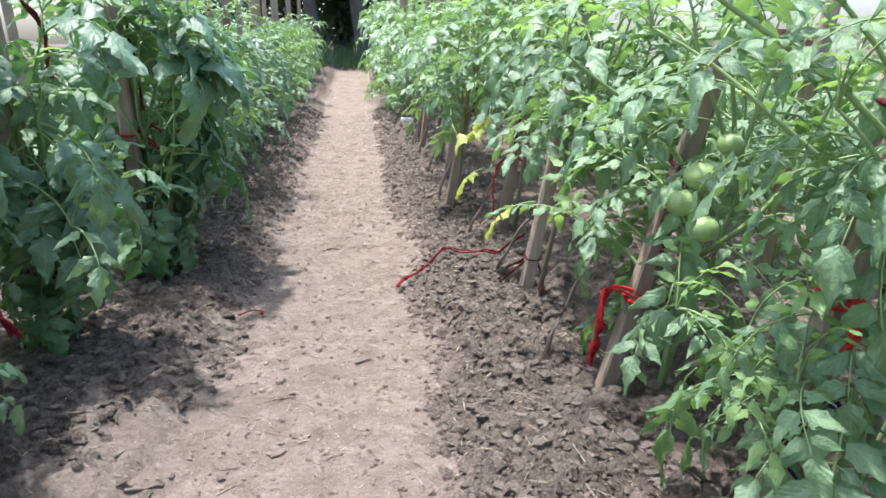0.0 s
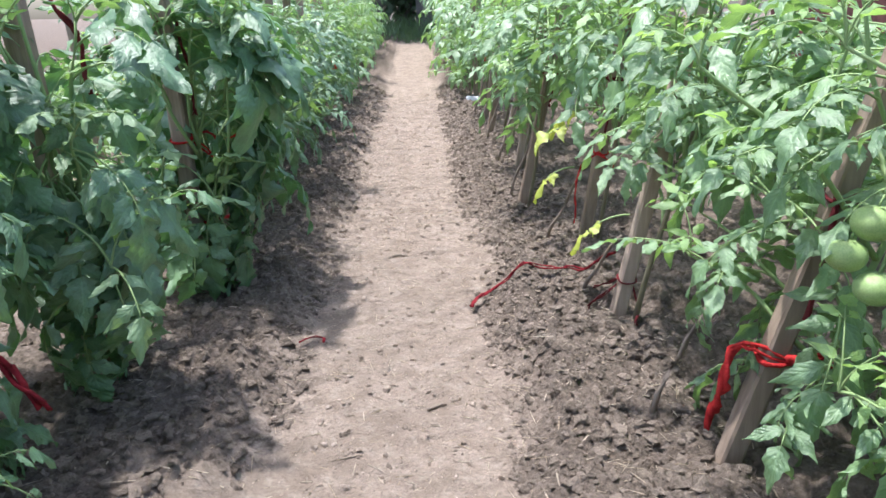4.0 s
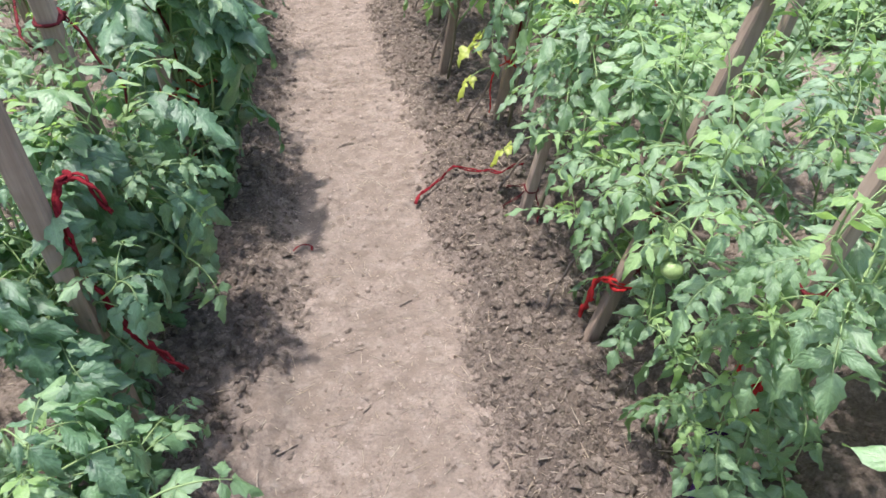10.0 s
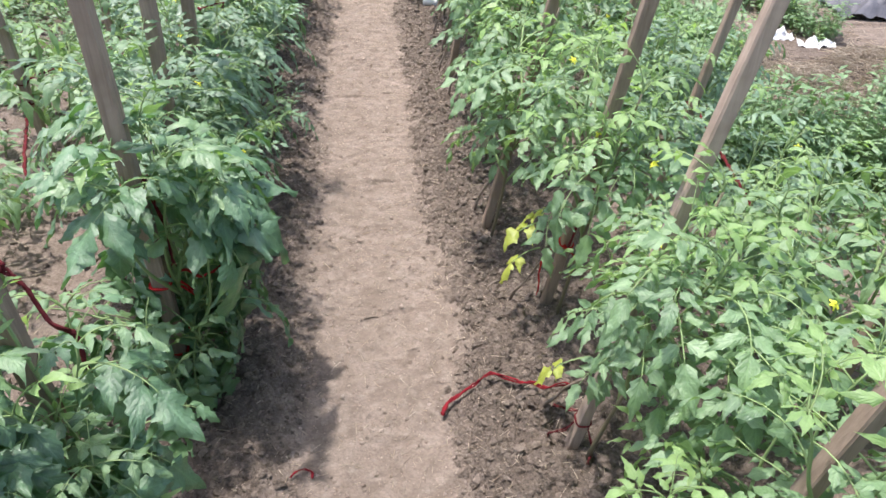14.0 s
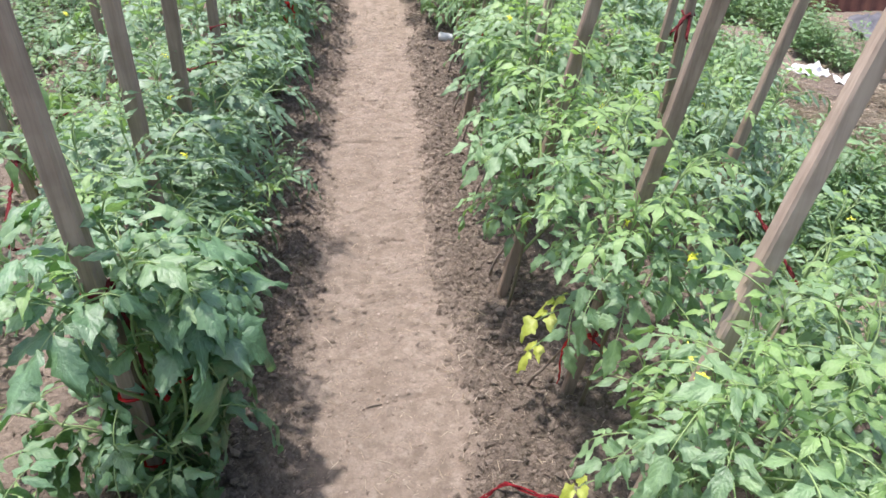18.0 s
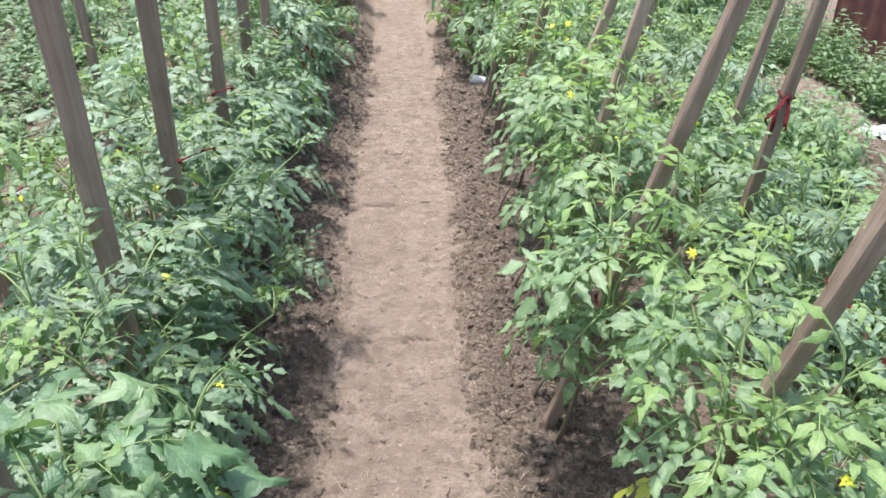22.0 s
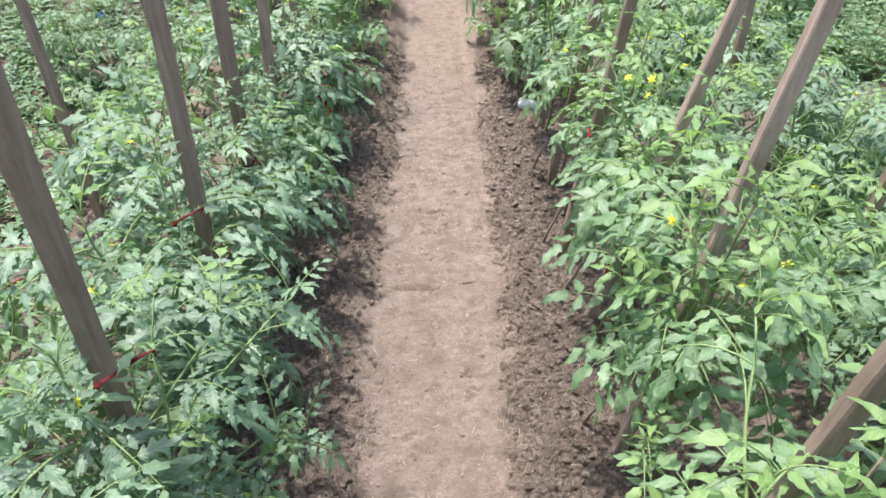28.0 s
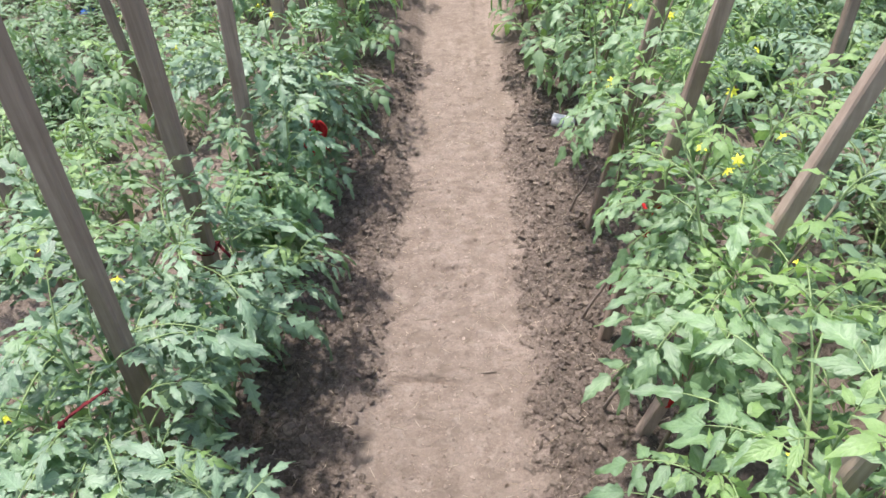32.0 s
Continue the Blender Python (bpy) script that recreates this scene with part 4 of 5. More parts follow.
FAR_ME = [far_plant(500 + i, 1.0, ROUGH_L) for i in range(4)] + [far_plant(510 + i, 0.95, ROUGH_D) for i in range(3)]
stalk = Build()
stalk.tube([(0, 0, -0.02), (0.01, 0.01, 0.3), (0, 0.02, 0.6), (0.02, 0, 0.9)], [0.009, 0.008, 0.006, 0.003], 6)
STALK_ME = stalk.mesh("stem", [STEM_OLD])
frng = random.Random(77)
for x0, y0 in ((-0.62, 7.15), (0.82, 7.35), (-1.5, 8.9), (1.65, 8.9), (-2.5, 10.6), (2.7, 8.2), (-2.35, 1.6), (2.35, 1.3), (-3.3, -0.4), (3.3, -0.4)):
    low_row, backing = abs(x0) == 2.35, abs(x0) == 3.3
    for i in range(int(((8.3 if low_row else 3.2 if backing else 12.6) - y0) / 0.63) + 1):
        x, y = x0 + frng.uniform(-0.06, 0.06), y0 + 0.63 * i + frng.uniform(-0.08, 0.08)
        if low_row and x < 0 and i % 3:
            continue
        root = thing("tomato_plant", (x, y, ground_z(x, y) - 0.01), "leafy green tomato plant far along the row", "tomato plant", "tomato plants")
        turn = Euler((0, 0, frng.uniform(0, 6.28))).to_matrix().to_4x4() @ Matrix.Scale(frng.uniform(0.35, 0.62) if low_row else frng.uniform(0.9, 1.15) * (0.78 if x0 < 0 and not backing else 1.0), 4)
        part("foliage", frng.choice(FAR_ME if backing else FAR_ME[:4]), root, turn)
        part("stem", STALK_ME, root, turn)
        if abs(x0) < 1:
            stake(x - 0.05, y - 0.06, x - 0.05 + frng.uniform(-0.05, 0.08), y - 0.06, 1.45, 0.044, WOOD, "weathered wooden stake far along the row")

# ---- cloth ties and strings ----
def tie(knot, tails, material=RED, w=0.016, around=0.03, label="red cloth strip tied round a stake"):
    return cloth_tie(knot, tails, material, w, label, around > 0)


tie((-0.53, 1.50, 0.85), [[(-0.55, 1.46, 0.84), (-0.545, 1.42, 0.75), (-0.54, 1.43, 0.58), (-0.464, 1.388, 0.434), (-0.397, 1.413, 0.297)], [(-0.49, 1.48, 0.85), (-0.465, 1.47, 0.78)]], CRIMSON, 0.026, 0, label="long red cloth strip looped over a tomato plant")
tie((-0.55, 2.0, 1.04), [[(-0.52, 1.945, 0.92), (-0.495, 1.97, 0.82), (-0.485, 1.97, 0.68)]], MAROON, 0.024, label="dark red cloth strip hanging along a stake")
tie((-0.47, 2.60, 0.88), [[(-0.46, 2.56, 0.76), (-0.45, 2.55, 0.62)]], MAROON, 0.02)
tie((-0.48, 2.62, 0.53), [[(-0.44, 2.60, 0.54), (-0.40, 2.60, 0.52), (-0.37, 2.61, 0.53), (-0.34, 2.62, 0.54)], [(-0.42, 2.58, 0.47)]], RED, 0.022, label="bright red cloth strip tied round a stake under the leaves")
tie((-0.50, 2.92, 0.26), [[(-0.48, 2.90, 0.19)]], RED, 0.016, 0.02)
tie((-0.51, 3.68, 1.03), [[(-0.465, 3.745, 1.03), (-0.435, 3.785, 1.025)]], MAROON, 0.013, 0, label="dark red cloth strip lying on the leaves")
tie((-0.56, 4.31, 0.995), [[(-0.535, 4.36, 0.995), (-0.51, 4.40, 0.99)]], MAROON, 0.013, 0, label="dark red cloth strip lying on the leaves")
tie((-0.61, 5.22, 0.7), [[(-0.55, 5.2, 0.66), (-0.53, 5.2, 0.6)]], MAROON, 0.016)
tie((-0.62, 5.86, 0.55), [[(-0.57, 5.82, 0.45)]], MAROON, 0.016)
tie((-1.47, 3.6, 0.4), [[(-1.35, 3.65, 0.34), (-1.3, 3.7, 0.25)]], MAROON, 0.02)
tie((-1.5, 4.9, 0.5), [[(-1.42, 4.86, 0.42)]], MAROON, 0.018)
tie((0.88, 2.82, 0.66), [[(0.87, 2.80, 0.60), (0.86, 2.80, 0.52), (0.845, 2.81, 0.44)]], MAROON, 0.017)
tie((0.845, 2.86, 0.40), [[(0.80, 2.93, 0.33), (0.79, 2.93, 0.14)], [(0.9, 2.84, 0.37)]], RED, 0.015)
tie((1.0, 0.97, 0.74), [[(0.985, 0.96, 0.66), (0.97, 0.96, 0.5)]], MAROON, 0.028)
tie((0.94, 0.95, 0.46), [[(0.9, 0.92, 0.43)]], RED, 0.022)
tie((0.87, 0.96, 0.27), [[(0.855, 0.94, 0.18), (0.86, 0.94, 0.07)], [(0.96, 1.0, 0.29)]], PURPLE, 0.034, 0.04, label="purple cloth strip tied round a stake foot")
tie((0.92, 1.52, 0.57), [[(0.90, 1.50, 0.47), (0.88, 1.49, 0.37)]], MAROON, 0.018)
tie((0.87, 1.55, 0.27), [[(0.80, 1.56, 0.285), (0.79, 1.58, 0.2), (0.79, 1.62, 0.10), (0.795, 1.64, 0.03)], [(0.97, 1.58, 0.25), (1.02, 1.6, 0.22)]], RED, 0.027, label="frayed bright red cloth strip hanging to the soil")
tie((0.80, 2.27, 0.16), [[(0.76, 2.36, 0.1), (0.73, 2.40, 0.075)], [(0.74, 2.25, 0.12), (0.70, 2.28, 0.07)], [(0.82, 2.2, 0.1), (0.8, 2.16, 0.075)]], MAROON, 0.013)
tie((0.82, 3.55, 0.62), [[(0.79, 3.53, 0.5)]], MAROON, 0.016)
tie((0.86, 4.24, 0.66), [[(0.83, 4.2, 0.55)]], MAROON, 0.016)
tie((0.83, 4.92, 0.56), [[(0.78, 4.80, 0.52), (0.77, 4.78, 0.46)]], RED, 0.02)
tie((0.80, 5.36, 0.73), [[(0.78, 5.33, 0.62)]], RED, 0.02)
tie((0.775, 5.46, 0.40), [[(0.74, 5.5, 0.36), (0.735, 5.5, 0.24)]], MAROON, 0.018)
tie((0.80, 6.62, 0.55), [[(0.78, 6.6, 0.46)]], RED, 0.02)
stake(1.50, 4.2, 1.53, 4.16, 1.5, 0.042, WOOD, "thin weathered wooden stake in a back row")
tie((1.52, 4.15, 1.1), [[(1.45, 4.06, 1.09), (1.44, 4.05, 1.0)], [(1.43, 4.08, 1.04)], [(1.5, 4.06, 1.02)]], MAROON, 0.018, label="knotted dark red rag on a back-row stake")
tie((1.66, 3.0, 0.6), [[(1.6, 2.95, 0.5)]], MAROON, 0.016)


def rag(x, y, z, w, h, material, label):
    """A folded rag that hangs by its gathered top edge."""
    b, n, m = Build(), 14, 10
    for face in (0, 1):
        for i in range(m + 1):
            v = i / m
            for j in range(n + 1):
                u = 2 * j / n - 1
                fold = 0.16 * w * math.sin(8.5 * u + 1.2 * v) * (0.35 + 0.65 * v) + 0.05 * w * math.sin(19 * u + 5 * v)
                b.v.append(Vector((w / 2 * u * (0.55 + 0.45 * v ** 0.6) + 0.012 * math.sin(6 * v), fold + 0.004 * face - 0.1 * w * u * u, -h * v * (1 - 0.14 * u * u + 0.08 * math.sin(5 * u + 1)))))
    k = (m + 1) * (n + 1)
    rim = list(range(n + 1)) + [i * (n + 1) + n for i in range(1, m + 1)] + [m * (n + 1) + j for j in range(n - 1, -1, -1)] + [i * (n + 1) for i in range(m - 1, 0, -1)]
    for i in range(m):
        for j in range(n):
            q = i * (n + 1) + j
            b.face((q, q + n + 1, q + n + 2, q + 1))
            b.face((k + q, k + q + 1, k + q + n + 2, k + q + n + 1))
    for p, q in zip(rim, rim[1:] + rim[:1]):
        b.face((p, q, k + q, k + p))
    return thing("rag", (x, y, z), label, "rag", "", b.mesh("rag", [material]))


rag(-0.46, 6.16, 0.63, 0.11, 0.17, RED, "folded red rag hanging on a tomato plant")


def ground_string(pts, w, label):
    """A strip of cloth lying on the soil."""
    b = Build()
    rng = random.Random(3)
    full = [Vector((x, y, ground_z(x, y) + lift + w * 0.3 + (0.02 if w > 0.01 else 0.012))) for x, y, lift in pts]
    o = full[0].copy()
    ribbon(b, [tuple(p - o) for p in full], w, rng)
    return thing("cloth_string", tuple(o), label, "cloth string", "", b.mesh("cloth_string", [CRIMSON]))


ground_string([(0.365, 2.44, 0.0), (0.385, 2.475, 0.004), (0.43, 2.505, 0.006), (0.48, 2.52, 0.0), (0.54, 2.515, 0.01), (0.59, 2.50, 0.0), (0.635, 2.47, 0.0), (0.68, 2.455, 0.01), (0.72, 2.43, 0.03), (0.76, 2.40, 0.07), (0.79, 2.36, 0.12)],
              0.018, "red cloth string lying across the bed to the path")
ground_string([(-0.135, 2.215, 0.0), (-0.12, 2.235, 0.004), (-0.095, 2.24, 0.004), (-0.07, 2.225, 0.0), (-0.065, 2.205, 0.0)], 0.009, "short curled piece of red string on the path")


def twig(a, z_up, top, r, label):
    """A thin stick whose foot is in the soil at a and whose head is at top, z_up over it."""
    rng = random.Random(int(1000 * (a[0] * 3 + a[1])))
    z = ground_z(*a)
    head = Vector((top[0] - a[0], top[1] - a[1], z_up))
    b = Build()
    b.tube([head * (i / 6) + Vector((rng.uniform(-1, 1), rng.uniform(-1, 1), 0)) * (0.006 if i else 0) - Vector((0, 0, 0.02 if i == 0 else 0)) for i in range(7)], [r * (1 - 0.07 * i) for i in range(7)], 6)
    return thing("twig", (*a, z), label, "twig", "leaning twigs", b.mesh("twig", [TWIG]))


for a, up, top in (((0.69, 1.68), 0.24, (0.80, 1.70)), ((0.93, 1.16), 0.2, (0.97, 1.05)), ((0.70, 3.02), 0.34, (0.83, 2.92)), ((0.66, 4.40), 0.36, (0.76, 4.32)), ((0.64, 5.52), 0.4, (0.76, 5.44)),
                   ((0.65, 3.72), 0.32, (0.74, 3.64)), ((0.70, 2.40), 0.2, (0.79, 2.33)), ((0.66, 5.06), 0.3, (0.75, 5.0)), ((0.66, 6.2), 0.3, (0.75, 6.12)), ((1.0, 1.0), 0.3, (1.02, 0.96))):
    twig(a, up, top, 0.007, "thin dry stick leaning in the soil by a plant")


def fallen_twig(x, y, length, a, r=0.0035):
    b = Build()
    dx, dy = math.cos(a) * length, math.sin(a) * length
    rng = random.Random(int(997 * (x + y)))
    z0 = ground_z(x, y)
    b.tube([(dx * s, dy * s, ground_z(x + dx * s, y + dy * s) - z0 + r + rng.uniform(0, 0.003)) for s in (0, 0.25, 0.5, 0.75, 1)], [r, r * 1.1, r, r * 0.9, r * 0.6], 5)
    return thing("fallen_twig", (x, y, z0), "short dry twig lying on the soil", "twig", "fallen twigs", b.mesh("fallen_twig", [TWIG]))


for x, y, ln, a in ((0.22, 1.86, 0.05, 0.4), (0.10, 2.98, 0.06, 0.3), (0.20, 4.11, 0.05, 0.1), (-0.27, 4.62, 0.09, 1.9), (-0.24, 4.1, 0.08, -1.2), (0.05, 1.42, 0.04, 0.8), (0.62, 3.1, 0.08, 0.7), (0.55, 4.0, 0.1, 0.3), (0.6, 5.1, 0.09, 0.5), (0.24, 5.3, 0.06, 0.1), (0.3, 3.3, 0.04, 1.2), (-0.2, 1.3, 0.07, 0.6), (0.63, 1.3, 0.06, 1.1), (0.5, 6.4, 0.07, 0.4)):
    fallen_twig(x, y, ln, a)


def cup():
    """A white plastic cup lying on its side, with a rim and a hollow inside."""
    root = thing("plastic_cup", (0.72, 7.04, ground_z(0.72, 7.04) + 0.036), "white plastic cup lying on the soil", "cup")
    b = Build()
    rings = []
    for x, r in ((-0.06, 0.0), (-0.06, 0.028), (-0.057, 0.031), (0.055, 0.038), (0.06, 0.0395), (0.06, 0.0365), (-0.052, 0.0285), (-0.052, 0.0)):
        ring = []
        for j in range(20):
            w = 2 * math.pi * j / 20
            b.v.append(Vector((x, r * math.cos(w), r * math.sin(w))))
            ring.append(len(b.v) - 1)
        rings.append(ring)
    for r0, r1 in zip(rings, rings[1:]):
        for j in range(20):
            b.face((r0[j], r1[j], r1[(j + 1) % 20], r0[(j + 1) % 20]))
    part("body", b.mesh("body", [WHITE]), root)
    lip = Build()
    lip.tube([(0.06, 0.038 * math.cos(a), 0.038 * math.sin(a)) for a in [i * math.pi / 12 for i in range(25)]], 0.0022, 6, cap=False)
    part("rim", lip.mesh("rim", [WHITE]), root)
    root.rotation_euler = (0, 0.04, 2.7)


cup()


def crumpled(name, x, y, w, d, h, material, label, category, seed):
    """A crumpled sheet that lies on the ground."""
    n = 22
    rng = np.random.default_rng(seed)
    u, v = np.meshgrid(np.linspace(-1, 1, n), np.linspace(-1, 1, n))
    ridge = np.abs(vnoise(u * 2.3 + seed, v * 2.3, seed) - 0.5) * 2
    fine = np.abs(vnoise(u * 5 + seed, v * 5, seed + 1) - 0.5)
    edge = np.clip(1.15 - np.maximum(np.abs(u), np.abs(v)), 0, 0.5) * 2
    px, py = x + w / 2 * u + rng.uniform(-0.01, 0.01, u.shape), y + d / 2 * v + rng.uniform(-0.01, 0.01, u.shape)
    pz = height(px, py) + 0.01 + h * (0.7 * ridge + 0.6 * fine) * edge
    b = Build()
    o = Vector((x, y, ground_z(x, y)))
    b.v = [Vector(p) - o for p in zip(px.ravel(), py.ravel(), pz.ravel())]
    for i in range(n - 1):
        for j in range(n - 1):
            b.face((i * n + j, i * n + j + 1, (i + 1) * n + j + 1, (i + 1) * n + j))
    return thing(name, tuple(o), label, category, "", b.mesh(name, [material]))


crumpled("plastic_sheet", 3.45, 6.2, 0.24, 0.2, 0.08, WHITE, "crumpled white plastic sheet lying on the ground", "plastic sheet", 4)
crumpled("plastic_sheet", 3.72, 5.98, 0.26, 0.22, 0.08, WHITE, "crumpled white plastic sheet lying on the ground", "plastic sheet", 6)
crumpled("tarpaulin", 4.75, 6.9, 0.9, 0.7, 0.35, GREY, "heap of dark grey tarpaulin behind the rows", "tarpaulin", 9)
crumpled("plastic_scrap", 1.98, 3.75, 0.07, 0.05, 0.02, WHITE, "small white plastic scrap on the soil", "plastic scrap", 11)
crumpled("plastic_scrap", 2.15, 4.9, 0.06, 0.06, 0.02, WHITE, "small white plastic scrap on the soil", "plastic scrap", 12)
crumpled("plastic_scrap", -1.9, 5.2, 0.08, 0.06, 0.03, WHITE, "small white plastic scrap on the soil", "plastic scrap", 13)
crumpled("plastic_scrap", -4.12, 10.11, 0.13, 0.09, 0.04, BLUE, "small blue plastic scrap on the soil", "plastic scrap", 15)
crumpled("plastic_scrap", -2.75, 8.75, 0.11, 0.08, 0.04, BLUE, "small blue plastic scrap on the soil", "plastic scrap", 16)
crumpled("plastic_scrap", -3.52, 9.11, 0.09, 0.06, 0.04, WHITE, "small white plastic scrap on the soil", "plastic scrap", 17)
crumpled("plastic_scrap", -2.83, 7.47, 0.11, 0.08, 0.04, WHITE, "small white plastic scrap on the soil", "plastic scrap", 18)


def straw_heap(x, y, r, tall, n, seed):
    """Long dry stalks thrown on a heap."""
    rng = random.Random(seed)
    b = Build()
    o = Vector((x, y, ground_z(x, y)))
    for i in range(n):
        a, q = rng.uniform(0, 6.28), r * math.sqrt(rng.random())
        p = Vector((q * math.cos(a), q * math.sin(a), rng.uniform(0.1, 1) * tall * (1 - (q / r) ** 2) + 0.01))
        d = rng.uniform(0, 3.14)
        way = Vector((math.cos(d), math.sin(d), rng.uniform(-0.25, 0.2))) * rng.uniform(0.06, 0.16)
        sag = Vector((0, 0, -rng.uniform(0, 0.03)))
        b.tube([p - way + sag, p, p + way + sag], [0.002, 0.003, 0.0015], 4)
    tagged(new("straw_heap", b.mesh("straw_heap", [STRAW])), "heap of dry yellowed stalks behind the back row", "straw heap", kind="stuff").location = o


straw_heap(3.1, 5.1, 0.42, 0.2, 700, 5)
straw_heap(3.9, 5.5, 0.4, 0.18, 500, 6)
straw_heap(2.75, 5.75, 0.5, 0.22, 700, 7)


def rusty_panel():
    """A rust-brown corrugated sheet that leans on two posts."""
    root = thing("metal_panel", (4.6, 7.7, ground_z(4.6, 7.7)), "rust-brown corrugated metal panel leaning on posts", "metal panel")
    b = Build()
    n = 48
    for k in range(2):
        for i in range(n + 1):
            s = i / n
            w = 0.018 * math.sin(s * 2 * math.pi * 12)
            b.v.append(Vector((-0.8 + 1.6 * s, w - (0.16 if k else 0) * -1, 0.9 * k)))
    for i in range(n):
        b.face((i, i + 1, n + 2 + i, n + 1 + i))
    part("sheet", b.mesh("sheet", [RUST]), root)
    for x in (-0.6, 0.6):
        p = Build()
        p.tube([(x, 0.2, -0.1), (x, 0.22, 0.4), (x, 0.22, 0.95)], 0.035, 8)
        part("post", p.mesh("post", [WOOD]), root)


rusty_panel()


# ---- trees at the end of the path ----
def clump_mesh(seed, r):
    b = Build()
    rng = random.Random(seed)
    for i in range(100):
        d = Vector((rng.gauss(0, 1), rng.gauss(0, 1), rng.gauss(0, 0.7))).normalized()
        p = d * r * rng.uniform(0.35, 1.0)
        way = (d + Vector((rng.uniform(-1, 1), rng.uniform(-1, 1), rng.uniform(-1, 0.2)))).normalized()
        up = way.cross(Vector((rng.uniform(-1, 1), rng.uniform(-1, 1), 0.3))).normalized()
        b.leaflet(p, way, up, rng.uniform(0.14, 0.22), rng.uniform(0.045, 0.075), 0.4, 0.1, rng, 2, 3)
    return b.mesh("clump", [TREE_LEAF])


CLUMPS = [clump_mesh(900 + i, 0.55) for i in range(4)]


def tree(x, y, tall, r, seed):
    rng = random.Random(seed)
    z = ground_z(x, y)
    root = thing("tree", (x, y, z), "dark tree with a rough trunk behind the garden", "tree", "trees behind the garden")
    b = Build()
    trunk = [Vector((0.1 * math.sin(i * 0.9 + seed), 0.1 * math.cos(i * 0.7), tall * 0.72 * i / 8)) for i in range(9)]
    trunk[0].z = -0.15
    b.tube(trunk, [r * (1.25 if i == 0 else 1 - 0.085 * i) for i in range(9)], 12)
    part("trunk", b.mesh("trunk", [BARK]), root)
    for k in range(9):
        base = trunk[3 + k % 6]
        a = k * 2.4 + rng.uniform(-0.4, 0.4)
        ln = rng.uniform(1.0, 1.9)
        tip = base + Vector((math.cos(a) * ln, math.sin(a) * ln, rng.uniform(0.1, 0.9)))
        limb = Build()
        limb.tube([base, base.lerp(tip, 0.4) + Vector((0, 0, 0.15)), base.lerp(tip, 0.75) + Vector((0, 0, 0.12)), tip], [r * 0.4, r * 0.28, r * 0.18, r * 0.06], 7)
        part("limb", limb.mesh("limb", [BARK]), root)
        for q in range(4):
            c = base.lerp(tip, 0.45 + 0.2 * q) + Vector((rng.uniform(-0.3, 0.3), rng.uniform(-0.3, 0.3), rng.uniform(-0.2, 0.5)))
            part("crown", rng.choice(CLUMPS), root, Matrix.Translation(c) @ Euler((rng.uniform(0, 6), rng.uniform(0, 6), 0)).to_matrix().to_4x4() @ Matrix.Scale(rng.uniform(0.8, 1.3), 4))
    return root


for i, (x, y, tall, r) in enumerate(((-0.7, 15.2, 6.0, 0.16), (0.35, 15.0, 6.5, 0.2), (1.3, 15.8, 6.0, 0.17), (-1.9, 16.2, 6.2, 0.2), (2.6, 16.5, 6.4, 0.2), (-0.1, 18.0, 7.0, 0.22), (1.0, 18.6, 7, 0.2), (-1.3, 18.9, 7, 0.22), (2.2, 19.2, 7, 0.22), (-3.4, 17.5, 6.5, 0.2), (4.2, 17.8, 6.5, 0.2))):
    tree(x, y, tall, r, i + 1)


def shrub(x, y, seed):
    rng = random.Random(seed)
    root = thing("shrub", (x, y, ground_z(x, y)), "low dark green shrub under the trees", "shrub", "shrubs under the trees")
    b = Build()
    for k in range(4):
        a = k * 1.6
        b.tube([(0, 0, -0.05), (0.2 * math.cos(a), 0.2 * math.sin(a), 0.5), (0.45 * math.cos(a), 0.45 * math.sin(a), 1.0)], [0.02, 0.015, 0.007], 6)
    part("stem", b.mesh("stem", [BARK]), root)
    for q in range(9):
        part("foliage", rng.choice(CLUMPS), root, Matrix.Translation((rng.uniform(-0.6, 0.6), rng.uniform(-0.4, 0.4), rng.uniform(0.35, 1.5))) @ Euler((rng.uniform(0, 6), rng.uniform(0, 6), 0)).to_matrix().to_4x4() @ Matrix.Scale(rng.uniform(0.7, 1.1), 4))


for i in range(11):
    shrub(-4.5 + 0.95 * i, 17.2 + 0.5 * (i % 3), 40 + i)


def grass():
    """Blades of grass beyond the end of the path."""
    rng = random.Random(12)
    b = Build()
    for i in range(6500):
        x, y = rng.uniform(-3.5, 4.0), rng.uniform(12.9, 16.5)
        p = Vector((x, y, ground_z(x, y) - 0.01))
        a, h = rng.uniform(0, 6.28), rng.uniform(0.12, 0.5) * min(1, 0.25 + (y - 12.9) / 1.2)
        s = Vector((math.cos(a), math.sin(a), 0))
        bend = Vector((rng.uniform(-0.5, 0.5), rng.uniform(-0.5, 0.5), 1)) * h
        i0 = len(b.v)
        b.v += [p - s * 0.006, p + s * 0.006, p + bend * 0.55 + s * 0.005, p + bend * 0.55 - s * 0.005, p + bend + Vector((bend.x, bend.y, 0)) * 0.6]
        b.face((i0, i0 + 1, i0 + 2, i0 + 3), 0, [(0.2, 0), (0.8, 0), (0.8, 0.5), (0.2, 0.5)])
        b.face((i0 + 3, i0 + 2, i0 + 4), 0, [(0.2, 0.5), (0.8, 0.5), (0.5, 1)])
    tagged(new("grass", b.mesh("grass", [GRASS])), "rough grass at the end of the path", "grass", kind="stuff")


grass()

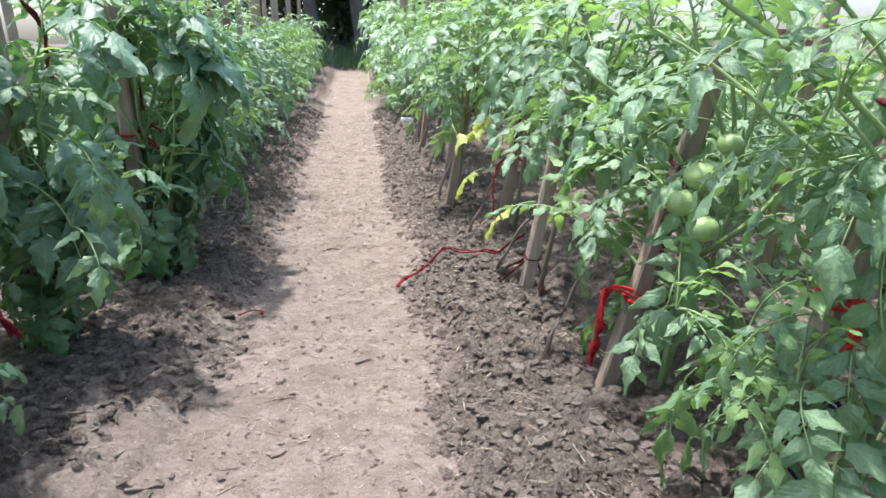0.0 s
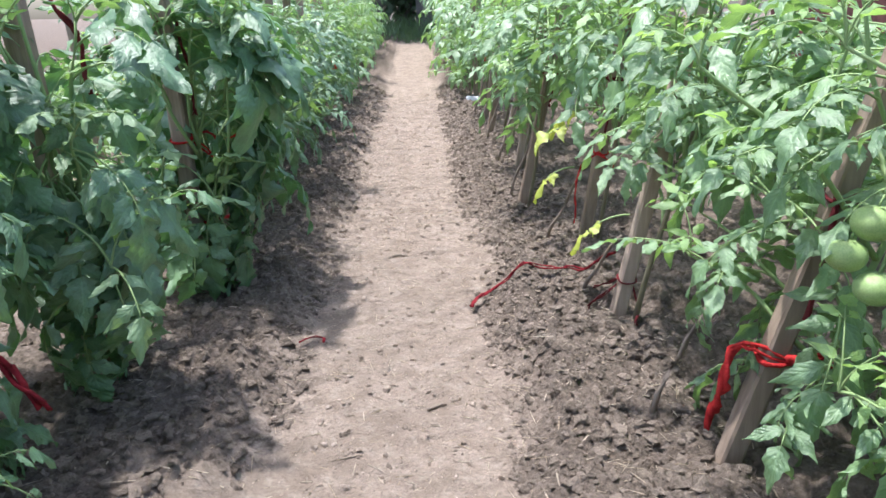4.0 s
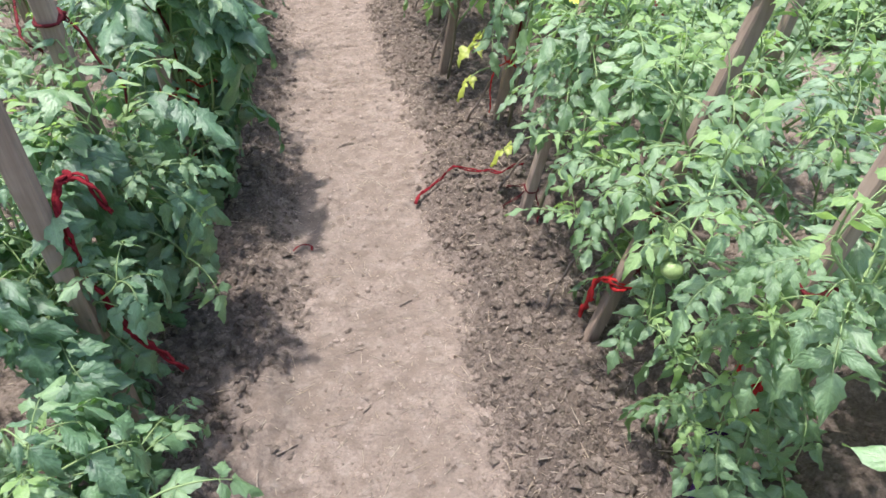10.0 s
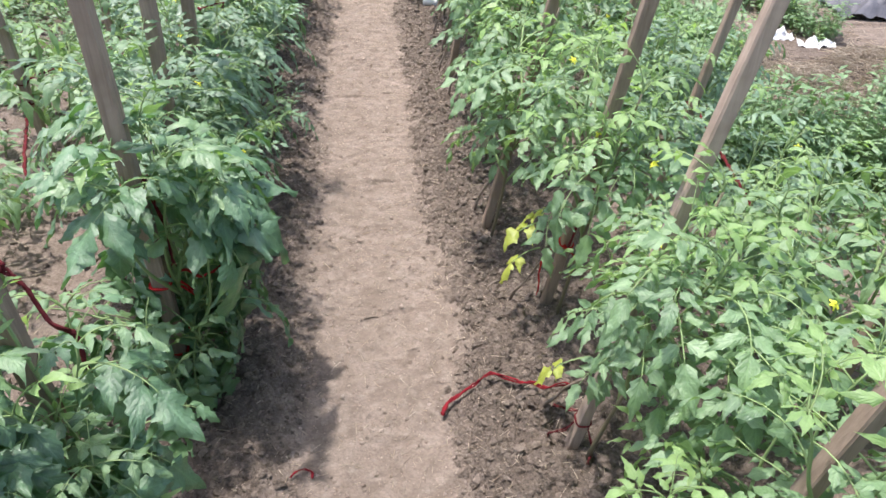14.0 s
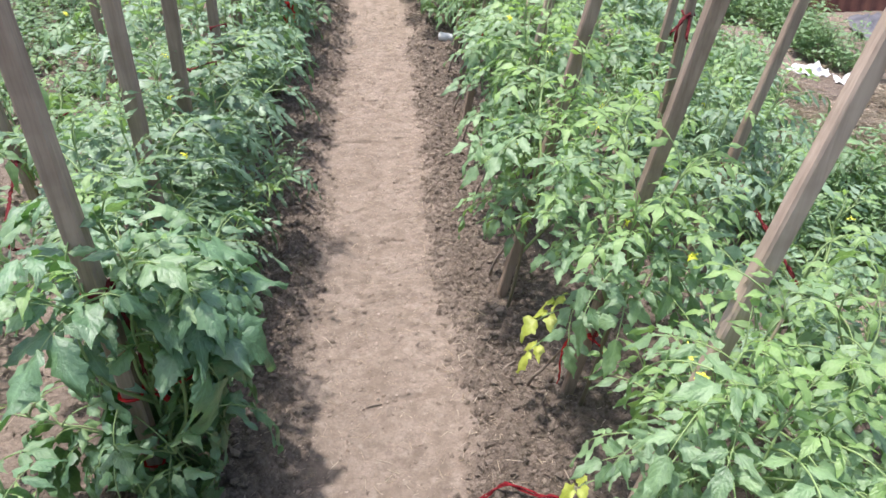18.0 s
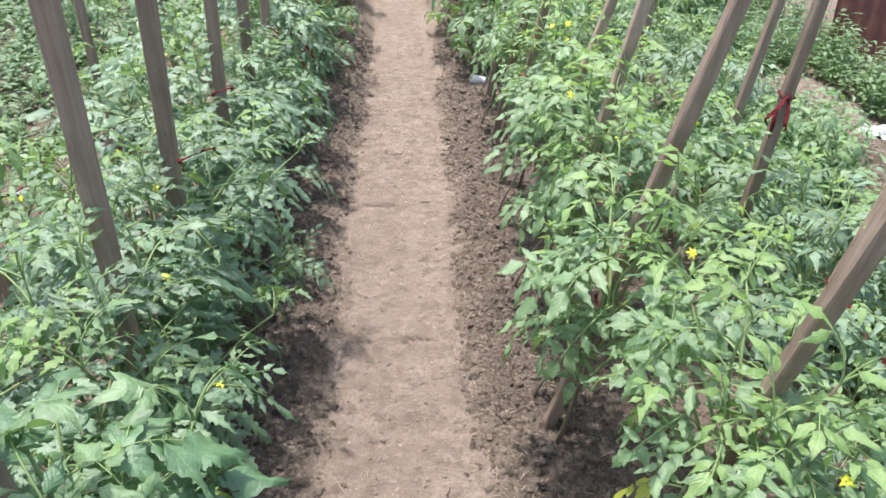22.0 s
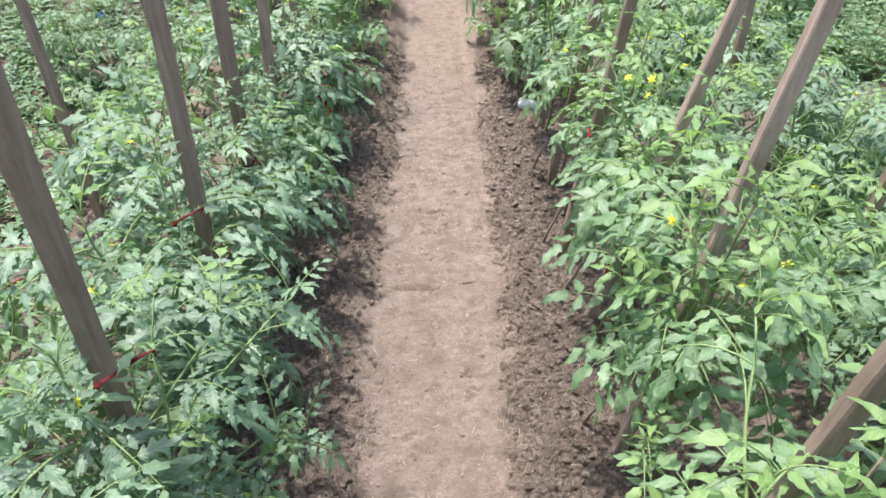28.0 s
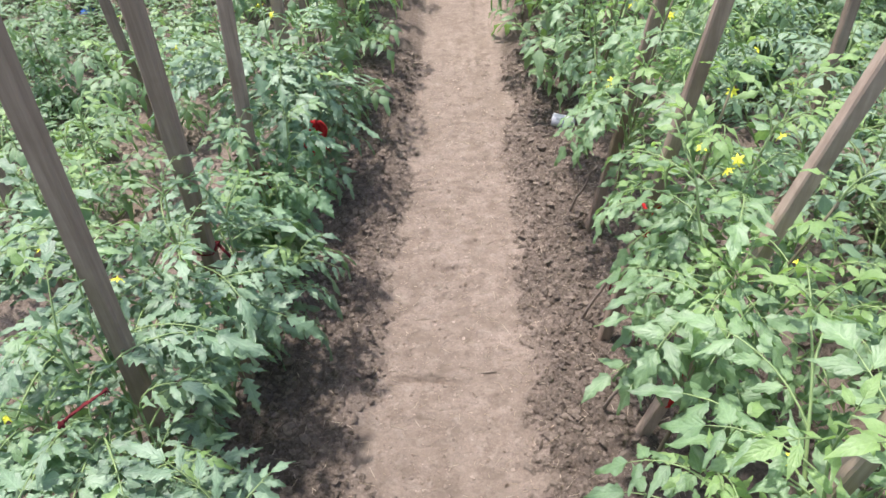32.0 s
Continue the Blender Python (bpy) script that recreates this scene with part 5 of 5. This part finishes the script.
def weeds(lo, hi, n, seed, y0=1.2, y1=9.5, grow=1.0):
    """Low weeds between the rows: short stalks with small leaves."""
    rng = random.Random(seed)
    b = Build()
    for i in range(n):
        x, y = rng.uniform(lo, hi), rng.uniform(y0, y1)
        if vnoise(np.array([x * 1.3]), np.array([y * 1.3]), 31)[0] < 0.34:
            continue
        foot, tall = Vector((x, y, ground_z(x, y) - 0.01)), rng.uniform(0.08, 0.45) * (1 if lo > 0 else 0.6) * grow
        for k in range(rng.randint(3, 6)):
            a = rng.uniform(0, 6.28)
            out = Vector((math.cos(a), math.sin(a), 0))
            head = foot + out * rng.uniform(0.03, 0.12) + Vector((0, 0, tall * rng.uniform(0.6, 1.1)))
            b.tube([foot, foot.lerp(head, 0.6) + Vector((0, 0, 0.02)), head], [0.002, 0.0016, 0.001], 3, 1, cap=False)
            for q in range(4):
                at = foot.lerp(head, 0.35 + 0.2 * q)
                w = rng.uniform(0, 6.28)
                way = Vector((math.cos(w), math.sin(w), rng.uniform(-0.1, 0.6))).normalized()
                b.leaflet(at, way, (Vector((0, 0, 1)) - way * way.z).normalized(), rng.uniform(0.04, 0.1), rng.uniform(0.008, 0.02), 0.4, 0.2, rng, 2, 3)
    tagged(new("weeds", b.mesh("weeds", [LEAF_LIGHT, STEM])), "low light green weeds between the back rows", "weeds", kind="stuff")


weeds(1.85, 4.0, 2500, 21)
weeds(2.0, 3.9, 2200, 24, 3.8, 6.1, 1.25)
weeds(-3.6, -1.75, 800, 22)
weeds(-5.0, -2.2, 500, 23)

# ---- loose soil ----
for lo, hi, n in ((0.39, 0.84, 17000), (-0.56, -0.09, 13000), (0.8, 1.5, 2500), (-1.3, -0.5, 2500)):
    xs, ys = sown(n, lo, hi)
    keep = bed_share(xs, ys) > 0.35
    xs, ys = xs[keep], ys[keep]
    scatter("soil_clods", xs, ys, 0.0022 + 0.0125 * grng.uniform(0, 1, len(xs)) ** 3.4, 1.7, CLOD, "loose dark crumbly clods of dug soil", "soil clods", grng, 0.4)
xs, ys = sown(5200, -0.14, 0.42)
scatter("path_crumbs", xs, ys, 0.0015 + 0.006 * grng.uniform(0, 1, len(xs)) ** 5, 1.7, CRUMB, "small crumbs and pebbles on the trodden path", "pebbles", grng)
xs, ys = sown(420, -0.14, 0.42)
scatter("path_clods", xs, ys, 0.002 + 0.006 * grng.uniform(0, 1, len(xs)) ** 4, 1.7, CLOD, "dark crumbs of soil on the trodden path", "soil crumbs", grng)
for lo, hi, n in ((0.42, 0.86, 420), (-0.56, -0.16, 330)):
    xs, ys = sown(n, lo, hi)
    scatter("large_clods", xs, ys, 0.009 + 0.013 * grng.uniform(0, 1, n) ** 2.5, 1.5, CLOD, "larger lumps of dug soil in the bed", "soil clods", grng, 0.45)
xs, ys = sown(260, -0.16, 0.44)
scatter("path_twigs", xs, ys, grng.uniform(0.0008, 0.0018, len(xs)), 20.0, TWIG, "bits of broken twig on the trodden path", "twigs", grng, 0.0)
xs, ys = sown(1700, 0.42, 0.86)
scatter("bed_straw", xs, ys, grng.uniform(0.0008, 0.0018, len(xs)), 26.0, STRAW, "dry straw over the dug bed", "straw", grng, 0.0)
xs, ys = sown(3600, -0.55, 0.95)
scatter("straw_bits", xs, ys, grng.uniform(0.0007, 0.0017, len(xs)), 22.0, STRAW, "bits of dry straw on the soil", "straw", grng, 0.0)
xs, ys = grng.uniform(1.75, 5.2, 2600), grng.uniform(2.5, 8, 2600)
scatter("straw_mulch", xs, ys, np.full(len(xs), 0.003), 22.0, STRAW, "loose dry straw between the back rows", "straw", grng, 0.0)

xs, ys = grng.uniform(-2.4, -0.95, 3600), grng.uniform(1.5, 9, 3600)
scatter("soil_clods", xs, ys, 0.003 + 0.014 * grng.uniform(0, 1, len(xs)) ** 4, 2.0, CLOD, "loose dark clods between the back rows", "soil clods", grng, 0.3)
xs, ys = grng.uniform(-5.5, -1.9, 5000), grng.uniform(5.5, 11.5, 5000)
scatter("soil_clods", xs, ys, 0.004 + 0.03 * grng.uniform(0, 1, len(xs)) ** 4, 1.8, CLOD, "large dark clods of dug soil beside the back row", "soil clods", grng, 0.3)
xs, ys = grng.uniform(-2.4, -0.9, 900), grng.uniform(1.5, 9, 900)
scatter("straw_mulch", xs, ys, np.full(len(xs), 0.0024), 20.0, STRAW, "loose dry straw between the back rows", "straw", grng, 0.0)
